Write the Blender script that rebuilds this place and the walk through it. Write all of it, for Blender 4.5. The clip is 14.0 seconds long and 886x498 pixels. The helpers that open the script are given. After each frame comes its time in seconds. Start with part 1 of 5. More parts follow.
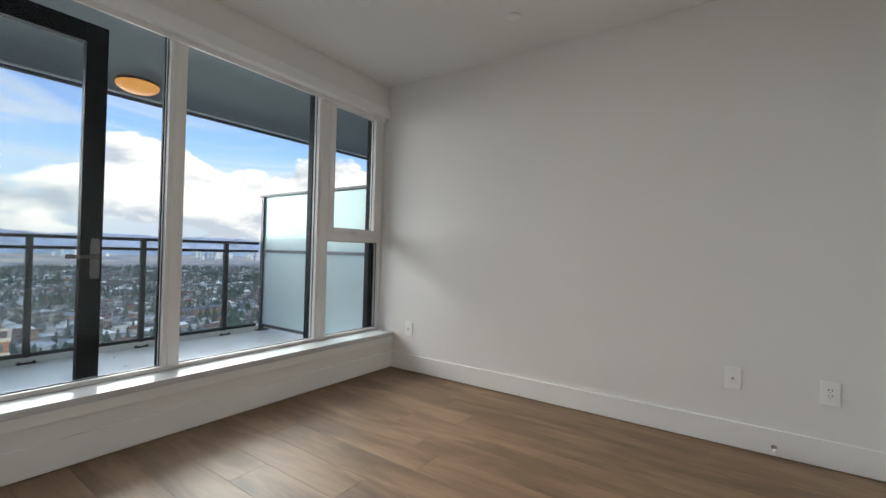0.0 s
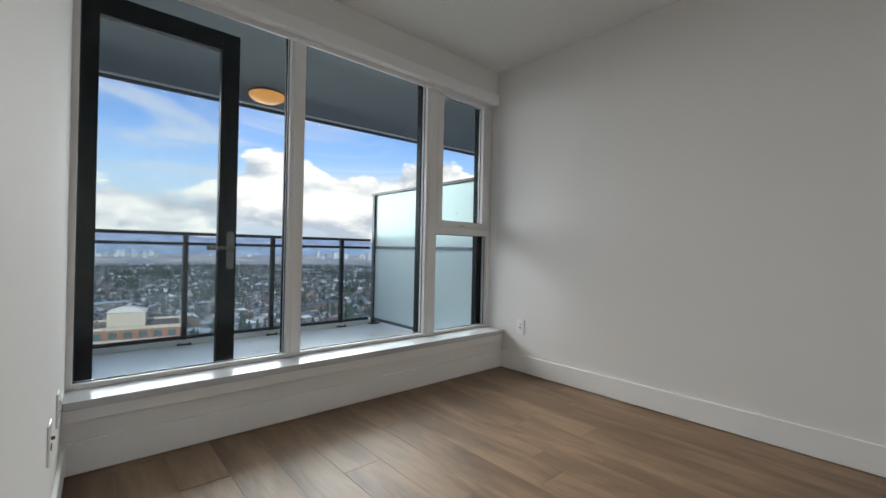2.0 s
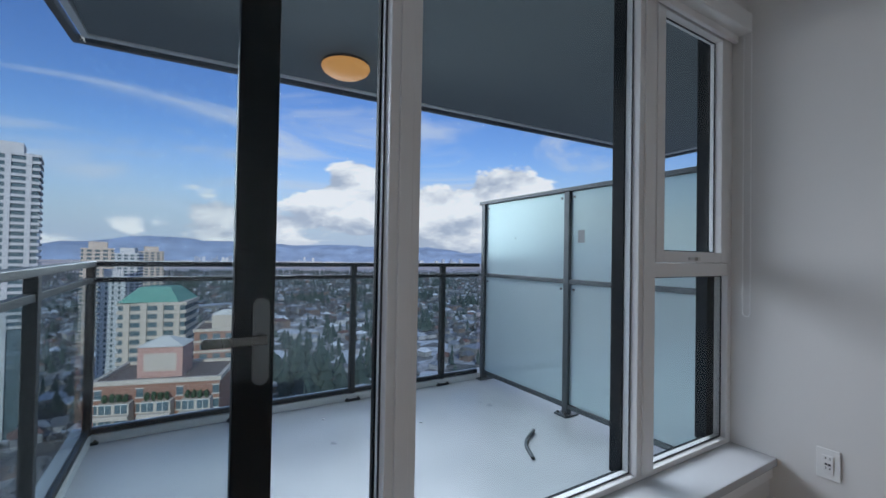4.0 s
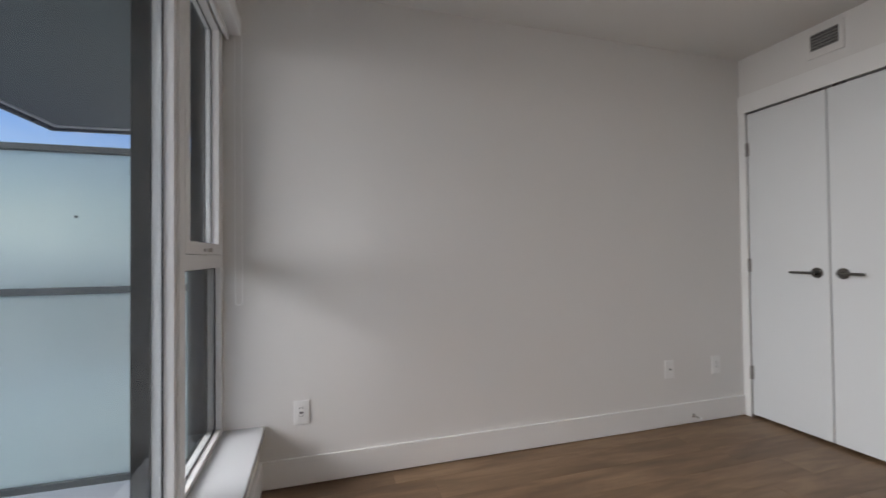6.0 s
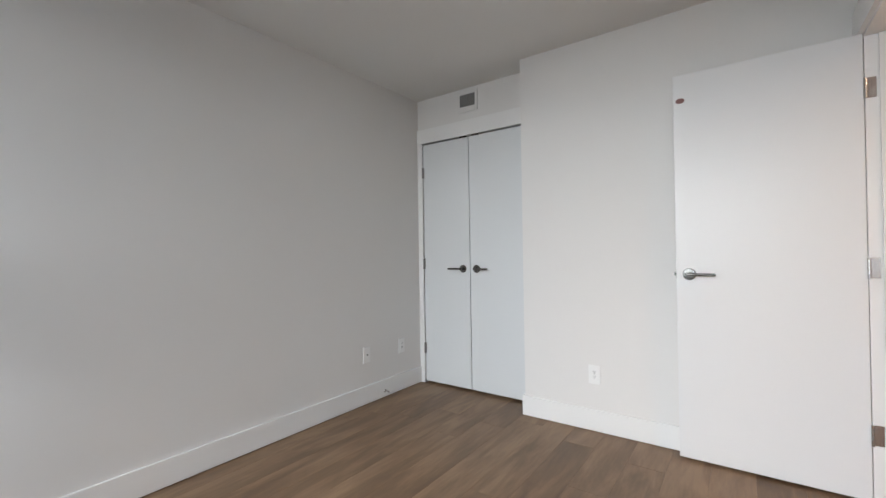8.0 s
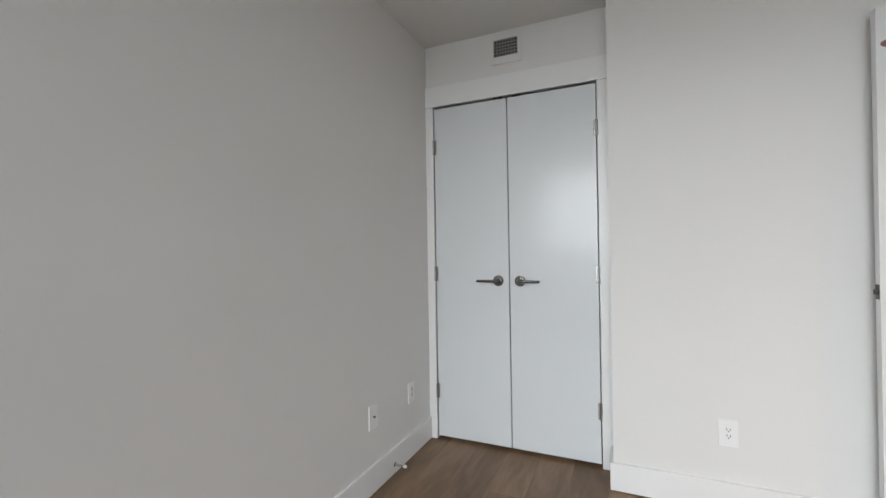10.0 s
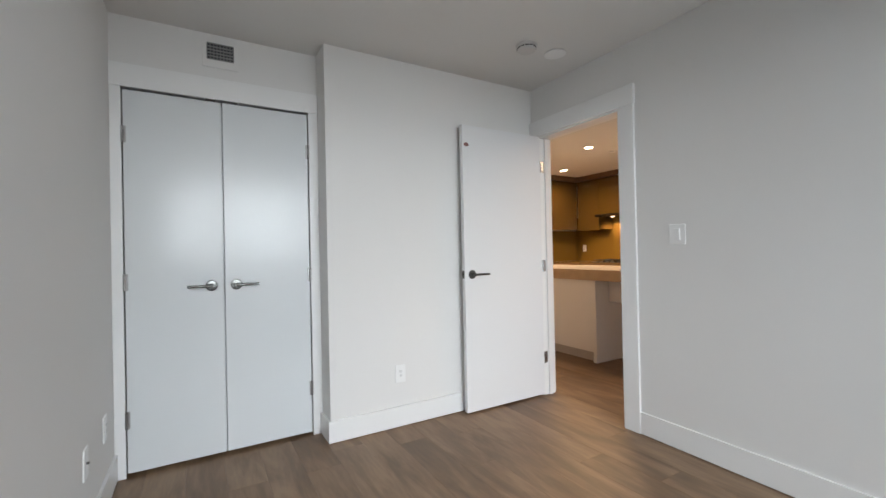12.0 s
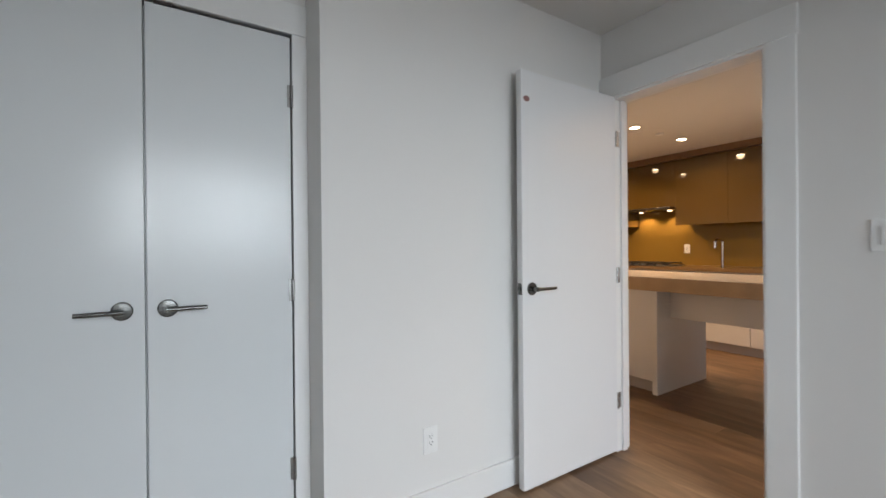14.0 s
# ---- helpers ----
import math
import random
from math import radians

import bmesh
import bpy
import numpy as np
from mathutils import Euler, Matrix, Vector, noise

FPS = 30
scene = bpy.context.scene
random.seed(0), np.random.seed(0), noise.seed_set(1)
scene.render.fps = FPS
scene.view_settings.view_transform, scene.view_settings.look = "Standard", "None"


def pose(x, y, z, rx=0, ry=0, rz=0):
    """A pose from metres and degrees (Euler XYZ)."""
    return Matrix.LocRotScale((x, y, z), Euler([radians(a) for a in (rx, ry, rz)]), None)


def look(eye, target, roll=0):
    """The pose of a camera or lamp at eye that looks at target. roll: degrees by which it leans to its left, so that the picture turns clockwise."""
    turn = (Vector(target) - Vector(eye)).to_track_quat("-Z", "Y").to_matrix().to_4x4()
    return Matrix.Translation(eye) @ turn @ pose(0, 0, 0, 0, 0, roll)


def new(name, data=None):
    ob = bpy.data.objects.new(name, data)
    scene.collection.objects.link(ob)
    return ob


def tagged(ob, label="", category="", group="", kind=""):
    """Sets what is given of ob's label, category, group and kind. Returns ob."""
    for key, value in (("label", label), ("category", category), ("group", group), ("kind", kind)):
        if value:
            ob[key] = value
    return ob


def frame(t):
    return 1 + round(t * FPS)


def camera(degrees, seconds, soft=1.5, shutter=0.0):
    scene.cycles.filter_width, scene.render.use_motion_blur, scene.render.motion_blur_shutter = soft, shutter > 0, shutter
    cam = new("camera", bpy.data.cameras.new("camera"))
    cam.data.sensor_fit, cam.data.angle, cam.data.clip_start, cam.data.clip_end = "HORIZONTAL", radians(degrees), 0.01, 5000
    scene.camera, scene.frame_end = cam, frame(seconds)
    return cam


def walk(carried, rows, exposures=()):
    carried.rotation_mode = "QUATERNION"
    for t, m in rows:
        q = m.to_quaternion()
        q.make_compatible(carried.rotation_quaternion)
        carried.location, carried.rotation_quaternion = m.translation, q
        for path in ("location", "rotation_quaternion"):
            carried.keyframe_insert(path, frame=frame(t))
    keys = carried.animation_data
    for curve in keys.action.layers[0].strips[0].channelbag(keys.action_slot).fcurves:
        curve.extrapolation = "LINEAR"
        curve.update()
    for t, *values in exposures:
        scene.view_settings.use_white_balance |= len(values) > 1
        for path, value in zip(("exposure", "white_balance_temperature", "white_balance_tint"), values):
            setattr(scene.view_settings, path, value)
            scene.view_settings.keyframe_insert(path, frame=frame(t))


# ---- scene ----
cam = camera(93.3, 14.0, shutter=0.15)
PATH = [
    (0, (-2.738, 0.453, 0.992), (-1.094, 1.591, 1.01), 1.5),
    (0.5, (-2.732, 0.467, 0.946), (-1.131, 1.666, 0.967), 1.4),
    (1, (-2.731, 0.473, 0.917), (-1.176, 1.73, 0.937), 1.2),
    (1.5, (-2.717, 0.489, 0.894), (-1.248, 1.846, 0.913), 1.2),
    (2, (-2.639, 0.622, 0.941), (-1.316, 2.121, 0.946), 1.2),
    (2.2, (-2.589, 0.723, 0.962), (-1.335, 2.281, 0.969), 1.3),
    (4.3, (-2.104, 2.217, 1.139), (-1.066, 3.926, 1.169), 1.0),
    (4.5, (-2.089, 2.291, 1.131), (-0.883, 3.886, 1.165), 0.7),
    (5, (-2.033, 2.428, 1.104), (-0.357, 3.518, 1.153), 0.2),
    (5.5, (-2.076, 2.496, 1.085), (-0.103, 2.816, 1.148), -0.4),
    (6, (-2.165, 2.596, 1.105), (-0.249, 2.02, 1.137), -0.6),
    (6.5, (-2.257, 2.621, 1.096), (-0.63, 1.457, 1.116), -1.0),
    (7, (-2.313, 2.632, 1.088), (-0.934, 1.184, 1.114), -1.0),
    (7.5, (-2.316, 2.635, 1.119), (-1.086, 1.058, 1.134), -1.1),
    (8, (-2.302, 2.624, 1.118), (-1.128, 1.005, 1.133), -0.9),
    (8.2, (-2.278, 2.606, 1.096), (-1.103, 0.988, 1.128), -0.6),
    (10.3, (-0.943, 2.117, 1.185), (-0.358, 0.204, 1.184), -1.0),
    (10.5, (-0.825, 2.111, 1.195), (-0.447, 0.147, 1.194), -0.9),
    (11, (-0.572, 2.239, 1.177), (-0.749, 0.247, 1.182), -1.0),
    (11.5, (-0.436, 2.409, 1.182), (-1.088, 0.518, 1.183), -1.1),
    (12, (-0.385, 2.532, 1.147), (-1.398, 0.807, 1.16), -1.2),
    (12.5, (-0.376, 2.563, 1.125), (-1.588, 0.972, 1.135), -1.1),
    (13, (-0.434, 2.438, 1.126), (-1.712, 0.899, 1.125), -0.9),
    (13.5, (-0.511, 2.09, 1.165), (-1.739, 0.512, 1.152), -0.5),
    (14, (-0.592, 1.551, 1.184), (-1.681, -0.126, 1.179), -0.5),
]
EXPOSURES = [(0, 0.12, 7050, 11), (1.2, 0.08, 6960, 10), (2.2, -0.1, 6800, 10), (4.3, -0.54, 6050, 14), (5.2, -0.62, 6250, 18), (6.0, -0.14, 7050, 17), (6.6, 0.1, 6980, 15), (8.2, 0.16, 6740, 13), (10.5, 0.1, 6760, 12), (12.5, 0.16, 6520, 11), (14, -0.07, 6480, 11)]
walk(cam, [(t, look(eye, target, roll)) for t, eye, target, roll in PATH], EXPOSURES)

# ---- helpers of this scene ----
V = Vector


def box(bm, x0, x1, y0, y1, z0, z1, bevel=0.0):
    """Adds a box to bm, with rounded edges when bevel is given."""
    m = Matrix.Translation(((x0 + x1) / 2, (y0 + y1) / 2, (z0 + z1) / 2)) @ Matrix.Diagonal((abs(x1 - x0), abs(y1 - y0), abs(z1 - z0), 1))
    r = bmesh.ops.create_cube(bm, size=1.0, matrix=m)
    if bevel > 0:
        edges = list({e for v in r["verts"] for e in v.link_edges})
        bmesh.ops.bevel(bm, geom=edges, offset=bevel, segments=2, profile=0.6, affect="EDGES")
    return bm


def boxes(*rows, bevel=0.0):
    bm = bmesh.new()
    for r in rows:
        box(bm, *r, bevel=bevel)
    return bm


def tube(bm, a, b, r0, r1=None, seg=20):
    """A closed round bar from a to b."""
    a, b = V(a), V(b)
    d = b - a
    m = Matrix.Translation((a + b) / 2) @ d.to_track_quat("Z", "Y").to_matrix().to_4x4()
    bmesh.ops.create_cone(bm, cap_ends=True, segments=seg, radius1=r0, radius2=r0 if r1 is None else r1, depth=d.length, matrix=m)
    return bm


def lathe(profile, seg=40):
    """A turned body about z from (radius, height) pairs."""
    bm = bmesh.new()
    rings = []
    for r, z in profile:
        if r < 1e-6:
            rings.append([bm.verts.new((0, 0, z))])
        else:
            rings.append([bm.verts.new((r * math.cos(2 * math.pi * i / seg), r * math.sin(2 * math.pi * i / seg), z)) for i in range(seg)])
    for a, b in zip(rings, rings[1:]):
        for i in range(seg):
            j = (i + 1) % seg
            if len(a) == 1:
                bm.faces.new((a[0], b[j], b[i])) if len(b) > 1 else None
            elif len(b) == 1:
                bm.faces.new((a[i], a[j], b[0]))
            else:
                bm.faces.new((a[i], a[j], b[j], b[i]))
    bmesh.ops.recalc_face_normals(bm, faces=bm.faces)
    return bm


def turned(bm, m):
    bmesh.ops.transform(bm, matrix=m, verts=bm.verts)
    return bm


def smooth(bm, angle=35):
    for f in bm.faces:
        f.smooth = True
    lim = radians(angle)
    for e in bm.edges:
        e.smooth = len(e.link_faces) == 2 and e.calc_face_angle(0) < lim
    return bm


def mesh_of(name, bm, material):
    me = bpy.data.meshes.new(name)
    bm.to_mesh(me)
    bm.free()
    me.materials.append(material)
    return me


def part(name, bm, material, parent, label=""):
    ob = new(name, mesh_of(name, bm, material))
    ob.parent = parent
    return tagged(ob, label)


def solid(name, bm, material, label, category, kind="", group=""):
    """A thing or a piece of the setting that is one mesh."""
    return tagged(new(name, mesh_of(name, bm, material)), label, category, group, kind)


def thing(name, m, label, category, group="", kind=""):
    ob = new(name)
    ob.empty_display_size = 0.1
    ob.matrix_basis = m
    return tagged(ob, label, category, group, kind)


# ---- world, sun, large lights ----
SUN_EL, SUN_AZ = 28.0, 200.0
world = bpy.data.worlds.new("sky")
scene.world = world
world.use_nodes = True
wn, wl = world.node_tree.nodes, world.node_tree.links
wn.clear()


def wnode(kind, **kw):
    n = wn.new(kind)
    for k, v in kw.items():
        n.inputs[k].default_value = v
    return n


sky = wn.new("ShaderNodeTexSky")
sky.sky_type = "NISHITA"
sky.sun_disc = False
sky.sun_elevation, sky.sun_rotation = radians(SUN_EL), radians(SUN_AZ)
sky.air_density, sky.dust_density, sky.ozone_density = 1.2, 0.1, 5.0
wc = wn.new("ShaderNodeTexCoord")
sep = wn.new("ShaderNodeSeparateXYZ")
wl.new(wc.outputs["Generated"], sep.inputs[0])


def wmath(op, a, b=None, clamp=False):
    n = wn.new("ShaderNodeMath")
    n.operation, n.use_clamp = op, clamp
    for i, v in enumerate((a, b)):
        if v is None:
            continue
        if isinstance(v, (int, float)):
            n.inputs[i].default_value = v
        else:
            wl.new(v, n.inputs[i])
    return n.outputs[0]


def wramp(v, lo, hi):
    n = wn.new("ShaderNodeMapRange")
    n.interpolation_type = "SMOOTHSTEP"
    n.inputs["From Min"].default_value, n.inputs["From Max"].default_value = lo, hi
    wl.new(v, n.inputs["Value"])
    return n.outputs[0]


# heaped clouds low over the horizon
mapc = wn.new("ShaderNodeMapping")
mapc.inputs["Scale"].default_value = (1.0, 1.0, 2.6)
mapc.inputs["Location"].default_value = (0.35, 0.1, 0.0)
wl.new(wc.outputs["Generated"], mapc.inputs["Vector"])
heap = wnode("ShaderNodeTexNoise", Scale=3.4, Detail=9.0, Roughness=0.53, Distortion=0.25)
wl.new(mapc.outputs[0], heap.inputs["Vector"])
low = wmath("SUBTRACT", heap.outputs["Fac"], wmath("MULTIPLY", wmath("ABSOLUTE", wmath("SUBTRACT", sep.outputs["Z"], 0.07)), 1.9))


def heap_at(az, el, wide, gain):
    """More cloud about one direction."""
    a, e = radians(az), radians(el)
    d = wn.new("ShaderNodeVectorMath")
    d.operation = "DISTANCE"
    wl.new(wc.outputs["Generated"], d.inputs[0])
    d.inputs[1].default_value = (math.sin(a) * math.cos(e), math.cos(a) * math.cos(e), math.sin(e))
    return wmath("MULTIPLY", wramp(d.outputs["Value"], wide, 0.0), gain)


for az, el, wide, gain in ((20, 9.5, 0.14, 0.34), (39.5, 8.5, 0.13, 0.28), (29, 6.0, 0.15, 0.16), (6, 8.5, 0.13, -0.14), (-10, 9, 0.3, -0.1), (70, 5, 0.2, 0.05)):
    low = wmath("ADD", low, heap_at(az, el, wide, gain))
low = wmath("ADD", low, wmath("MULTIPLY", wramp(sep.outputs["Z"], 0.05, 0.0), 0.16))
heap_mask = wramp(low, 0.425, 0.475)
# thin high streaks
maps = wn.new("ShaderNodeMapping")
maps.inputs["Scale"].default_value = (0.8, 1.6, 5.0)
maps.inputs["Rotation"].default_value = (0.15, 0.25, 0.5)
wl.new(wc.outputs["Generated"], maps.inputs["Vector"])
streak = wnode("ShaderNodeTexNoise", Scale=2.2, Detail=7.0, Roughness=0.6, Distortion=0.8)
wl.new(maps.outputs[0], streak.inputs["Vector"])
streak_mask = wmath("MULTIPLY", wramp(streak.outputs["Fac"], 0.46, 0.68), 0.72)
shade = wnode("ShaderNodeTexNoise", Scale=7.5, Detail=6.0, Roughness=0.6)
wl.new(mapc.outputs[0], shade.inputs["Vector"])
ccol = wn.new("ShaderNodeValToRGB")
ccol.color_ramp.elements[0].position, ccol.color_ramp.elements[0].color = 0.30, (4.4, 5.0, 6.0, 1)
ccol.color_ramp.elements[1].position, ccol.color_ramp.elements[1].color = 0.52, (9.4, 9.3, 9.2, 1)
mapu = wn.new("ShaderNodeMapping")
mapu.inputs["Scale"].default_value = (1.0, 1.0, 2.6)
mapu.inputs["Location"].default_value = (0.35, 0.1, 0.085)
wl.new(wc.outputs["Generated"], mapu.inputs["Vector"])
above = wnode("ShaderNodeTexNoise", Scale=3.4, Detail=9.0, Roughness=0.53, Distortion=0.25)
wl.new(mapu.outputs[0], above.inputs["Vector"])
lit = wmath("MULTIPLY", wmath("SUBTRACT", heap.outputs["Fac"], above.outputs["Fac"]), 1.6)
wl.new(wmath("ADD", wmath("ADD", lit, 0.27), wmath("MULTIPLY", shade.outputs["Fac"], 0.35)), ccol.inputs[0])
mix1 = wn.new("ShaderNodeMix")
mix1.data_type = "RGBA"
wl.new(streak_mask, mix1.inputs["Factor"])
hue = wnode("ShaderNodeHueSaturation", Hue=0.515, Saturation=1.12, Value=1.25)
wl.new(sky.outputs[0], hue.inputs["Color"])
mix0 = wn.new("ShaderNodeMix")  # pale air near the horizon
mix0.data_type = "RGBA"
wl.new(wramp(sep.outputs["Z"], 0.26, 0.0), mix0.inputs["Factor"])
wl.new(hue.outputs[0], mix0.inputs["A"])
mix0.inputs["B"].default_value = (4.6, 5.5, 6.8, 1)
wl.new(mix0.outputs["Result"], mix1.inputs["A"])
mix1.inputs["B"].default_value = (6.4, 6.9, 7.8, 1)
mix2 = wn.new("ShaderNodeMix")
mix2.data_type = "RGBA"
wl.new(heap_mask, mix2.inputs["Factor"])
wl.new(mix1.outputs["Result"], mix2.inputs["A"])
wl.new(ccol.outputs[0], mix2.inputs["B"])
bg = wn.new("ShaderNodeBackground")
bg.inputs["Strength"].default_value = 0.14
wl.new(mix2.outputs["Result"], bg.inputs["Color"])
wout = wn.new("ShaderNodeOutputWorld")
wl.new(bg.outputs[0], wout.inputs[0])

sun = new("sun", bpy.data.lights.new("sun", "SUN"))
sun.data.energy, sun.data.angle, sun.data.color = 3.6, radians(0.53), (1.0, 0.94, 0.86)
sun_dir = V((math.sin(radians(SUN_AZ)) * math.cos(radians(SUN_EL)), math.cos(radians(SUN_AZ)) * math.cos(radians(SUN_EL)), math.sin(radians(SUN_EL))))
sun.matrix_basis = look((0, 0, 40), V((0, 0, 40)) - sun_dir)


def area(name, m, sx, sy, watts, color):
    ob = new(name, bpy.data.lights.new(name, "AREA"))
    ob.data.shape, ob.data.size, ob.data.size_y = "RECTANGLE", sx, sy
    ob.data.energy, ob.data.color = watts, color
    ob.matrix_basis = m
    return ob


# the sky's light in the bedroom window
day = area("window_daylight", look((-1.05, 3.42, 1.38), (-1.32, 2.42, 0.68)), 1.8, 1.85, 14.5, (0.885, 0.95, 1.0))
day.data.spread = radians(96)
# the sky's light in the open fronts of the balconies, between railing and slab above
for name, eye, aim, wide, watts in (("balcony_daylight", (-1.25, 5.5, 1.75), (-1.25, 4.5, 1.21), 2.9, 68),
                                    ("next_balcony_daylight", (1.65, 5.6, 1.75), (1.65, 4.6, 1.17), 2.7, 46)):
    bal = area(name, look(eye, aim), wide, 1.4, watts, (0.90, 0.96, 1.0))
    bal.data.spread = radians(106)


def spot(name, m, watts, angle, color, radius=0.04):
    ob = new(name, bpy.data.lights.new(name, "SPOT"))
    ob.data.energy, ob.data.spot_size, ob.data.spot_blend, ob.data.color = watts, radians(angle), 0.6, color
    ob.data.shadow_soft_size = radius
    ob.matrix_basis = m
    return ob


WARM = (1.0, 0.65, 0.37)
KH = 2.345  # kitchen ceiling
# the last downlight is unseen, added to fill the living side with light
POTS = [(-4.4, -0.85), (-5.26, -0.85), (-4.4, -2.0), (-5.2, -2.0), (-4.0, 1.3)]
for px, py in POTS:
    spot("pot_light_beam", look((px, py, KH - 0.02), (px, py, 0)), 52, 166, WARM)

area("living_daylight", look((-4.3, 3.2, 1.1), (-4.3, 2.2, 0.9)), 1.9, 2.0, 9, (0.92, 0.96, 1.0))

# ---- materials ----


def material(name, base, rough, metal=0.0, var=0.06, scale=6.0, fine=120.0, bump=0.02, rvar=0.08, spec=0.5):
    """Painted or plain surface with stains at one scale, grain at another, and fine relief."""
    m = bpy.data.materials.new(name)
    m.use_nodes = True
    n, l = m.node_tree.nodes, m.node_tree.links
    b = n["Principled BSDF"]
    b.inputs["Metallic"].default_value = metal
    b.inputs["Specular IOR Level"].default_value = spec
    tc = n.new("ShaderNodeTexCoord")
    big = n.new("ShaderNodeTexNoise")
    big.inputs["Scale"].default_value, big.inputs["Detail"].default_value = scale, 5.0
    small = n.new("ShaderNodeTexNoise")
    small.inputs["Scale"].default_value, small.inputs["Detail"].default_value = fine, 3.0
    l.new(tc.outputs["Object"], big.inputs["Vector"])
    l.new(tc.outputs["Object"], small.inputs["Vector"])
    mixf = n.new("ShaderNodeMath")
    mixf.operation = "MULTIPLY_ADD"
    l.new(small.outputs["Fac"], mixf.inputs[0])
    mixf.inputs[1].default_value = 0.35
    l.new(big.outputs["Fac"], mixf.inputs[2])
    ramp = n.new("ShaderNodeValToRGB")
    ramp.color_ramp.elements[0].position, ramp.color_ramp.elements[1].position = 0.35, 1.0
    ramp.color_ramp.elements[0].color = (*[c * (1 - var) for c in base], 1)
    ramp.color_ramp.elements[1].color = (*[min(1, c * (1 + var)) for c in base], 1)
    l.new(mixf.outputs[0], ramp.inputs[0])
    l.new(ramp.outputs[0], b.inputs["Base Color"])
    rr = n.new("ShaderNodeMapRange")
    rr.inputs["To Min"].default_value, rr.inputs["To Max"].default_value = max(0.02, rough - rvar), min(1, rough + rvar)
    l.new(big.outputs["Fac"], rr.inputs["Value"])
    l.new(rr.outputs[0], b.inputs["Roughness"])
    if bump > 0:
        bn = n.new("ShaderNodeBump")
        bn.inputs["Strength"].default_value, bn.inputs["Distance"].default_value = bump * 5, 0.001
        l.new(small.outputs["Fac"], bn.inputs["Height"])
        l.new(bn.outputs[0], b.inputs["Normal"])
    return m


def glow(name, color, strength, base=(0.8, 0.75, 0.65)):
    m = bpy.data.materials.new(name)
    m.use_nodes = True
    b = m.node_tree.nodes["Principled BSDF"]
    b.inputs["Base Color"].default_value = (*base, 1)
    b.inputs["Emission Color"].default_value = (*color, 1)
    b.inputs["Emission Strength"].default_value = strength
    return m


def clear_glass(name, tint=(0.95, 0.98, 0.97), gloss=1.0):
    """A thin clear pane: light goes straight through, and gloss grows at grazing angles."""
    m = bpy.data.materials.new(name)
    m.use_nodes = True
    n, l = m.node_tree.nodes, m.node_tree.links
    n.clear()
    t = n.new("ShaderNodeBsdfTransparent")
    t.inputs[0].default_value = (*tint, 1)
    g = n.new("ShaderNodeBsdfGlossy")
    g.inputs["Roughness"].default_value = 0.01
    f = n.new("ShaderNodeLayerWeight")
    p5 = n.new("ShaderNodeMath")
    p5.operation = "POWER"
    p5.inputs[1].default_value = 5.0
    l.new(f.outputs["Facing"], p5.inputs[0])
    k = n.new("ShaderNodeMath")
    k.operation = "MULTIPLY_ADD"
    k.inputs[1].default_value, k.inputs[2].default_value = 0.5 * gloss, 0.017 * gloss
    l.new(p5.outputs[0], k.inputs[0])
    mx = n.new("ShaderNodeMixShader")
    l.new(k.outputs[0], mx.inputs[0])
    l.new(t.outputs[0], mx.inputs[1])
    l.new(g.outputs[0], mx.inputs[2])
    o = n.new("ShaderNodeOutputMaterial")
    l.new(mx.outputs[0], o.inputs[0])
    return m


def frosted_glass(name):
    """Etched laminated pane: half diffused, half blurred through."""
    m = bpy.data.materials.new(name)
    m.use_nodes = True
    n, l = m.node_tree.nodes, m.node_tree.links
    n.clear()
    tc = n.new("ShaderNodeTexCoord")
    no = n.new("ShaderNodeTexNoise")
    no.inputs["Scale"].default_value, no.inputs["Detail"].default_value = 2.2, 4.0
    l.new(tc.outputs["Object"], no.inputs["Vector"])
    r = n.new("ShaderNodeValToRGB")
    r.color_ramp.elements[0].color, r.color_ramp.elements[1].color = (0.66, 0.72, 0.728, 1), (0.79, 0.83, 0.835, 1)
    l.new(no.outputs["Fac"], r.inputs[0])
    tl = n.new("ShaderNodeBsdfTranslucent")
    l.new(r.outputs[0], tl.inputs[0])
    df = n.new("ShaderNodeBsdfDiffuse")
    l.new(r.outputs[0], df.inputs[0])
    rf = n.new("ShaderNodeBsdfRefraction")
    rf.inputs["Color"].default_value = (0.82, 0.94, 0.925, 1)
    rf.inputs["Roughness"].default_value, rf.inputs["IOR"].default_value = 0.5, 1.1
    a = n.new("ShaderNodeMixShader")
    a.inputs[0].default_value = 0.35
    l.new(tl.outputs[0], a.inputs[1])
    l.new(df.outputs[0], a.inputs[2])
    b = n.new("ShaderNodeMixShader")
    b.inputs[0].default_value = 0.5
    l.new(a.outputs[0], b.inputs[1])
    l.new(rf.outputs[0], b.inputs[2])
    o = n.new("ShaderNodeOutputMaterial")
    l.new(b.outputs[0], o.inputs[0])
    return m


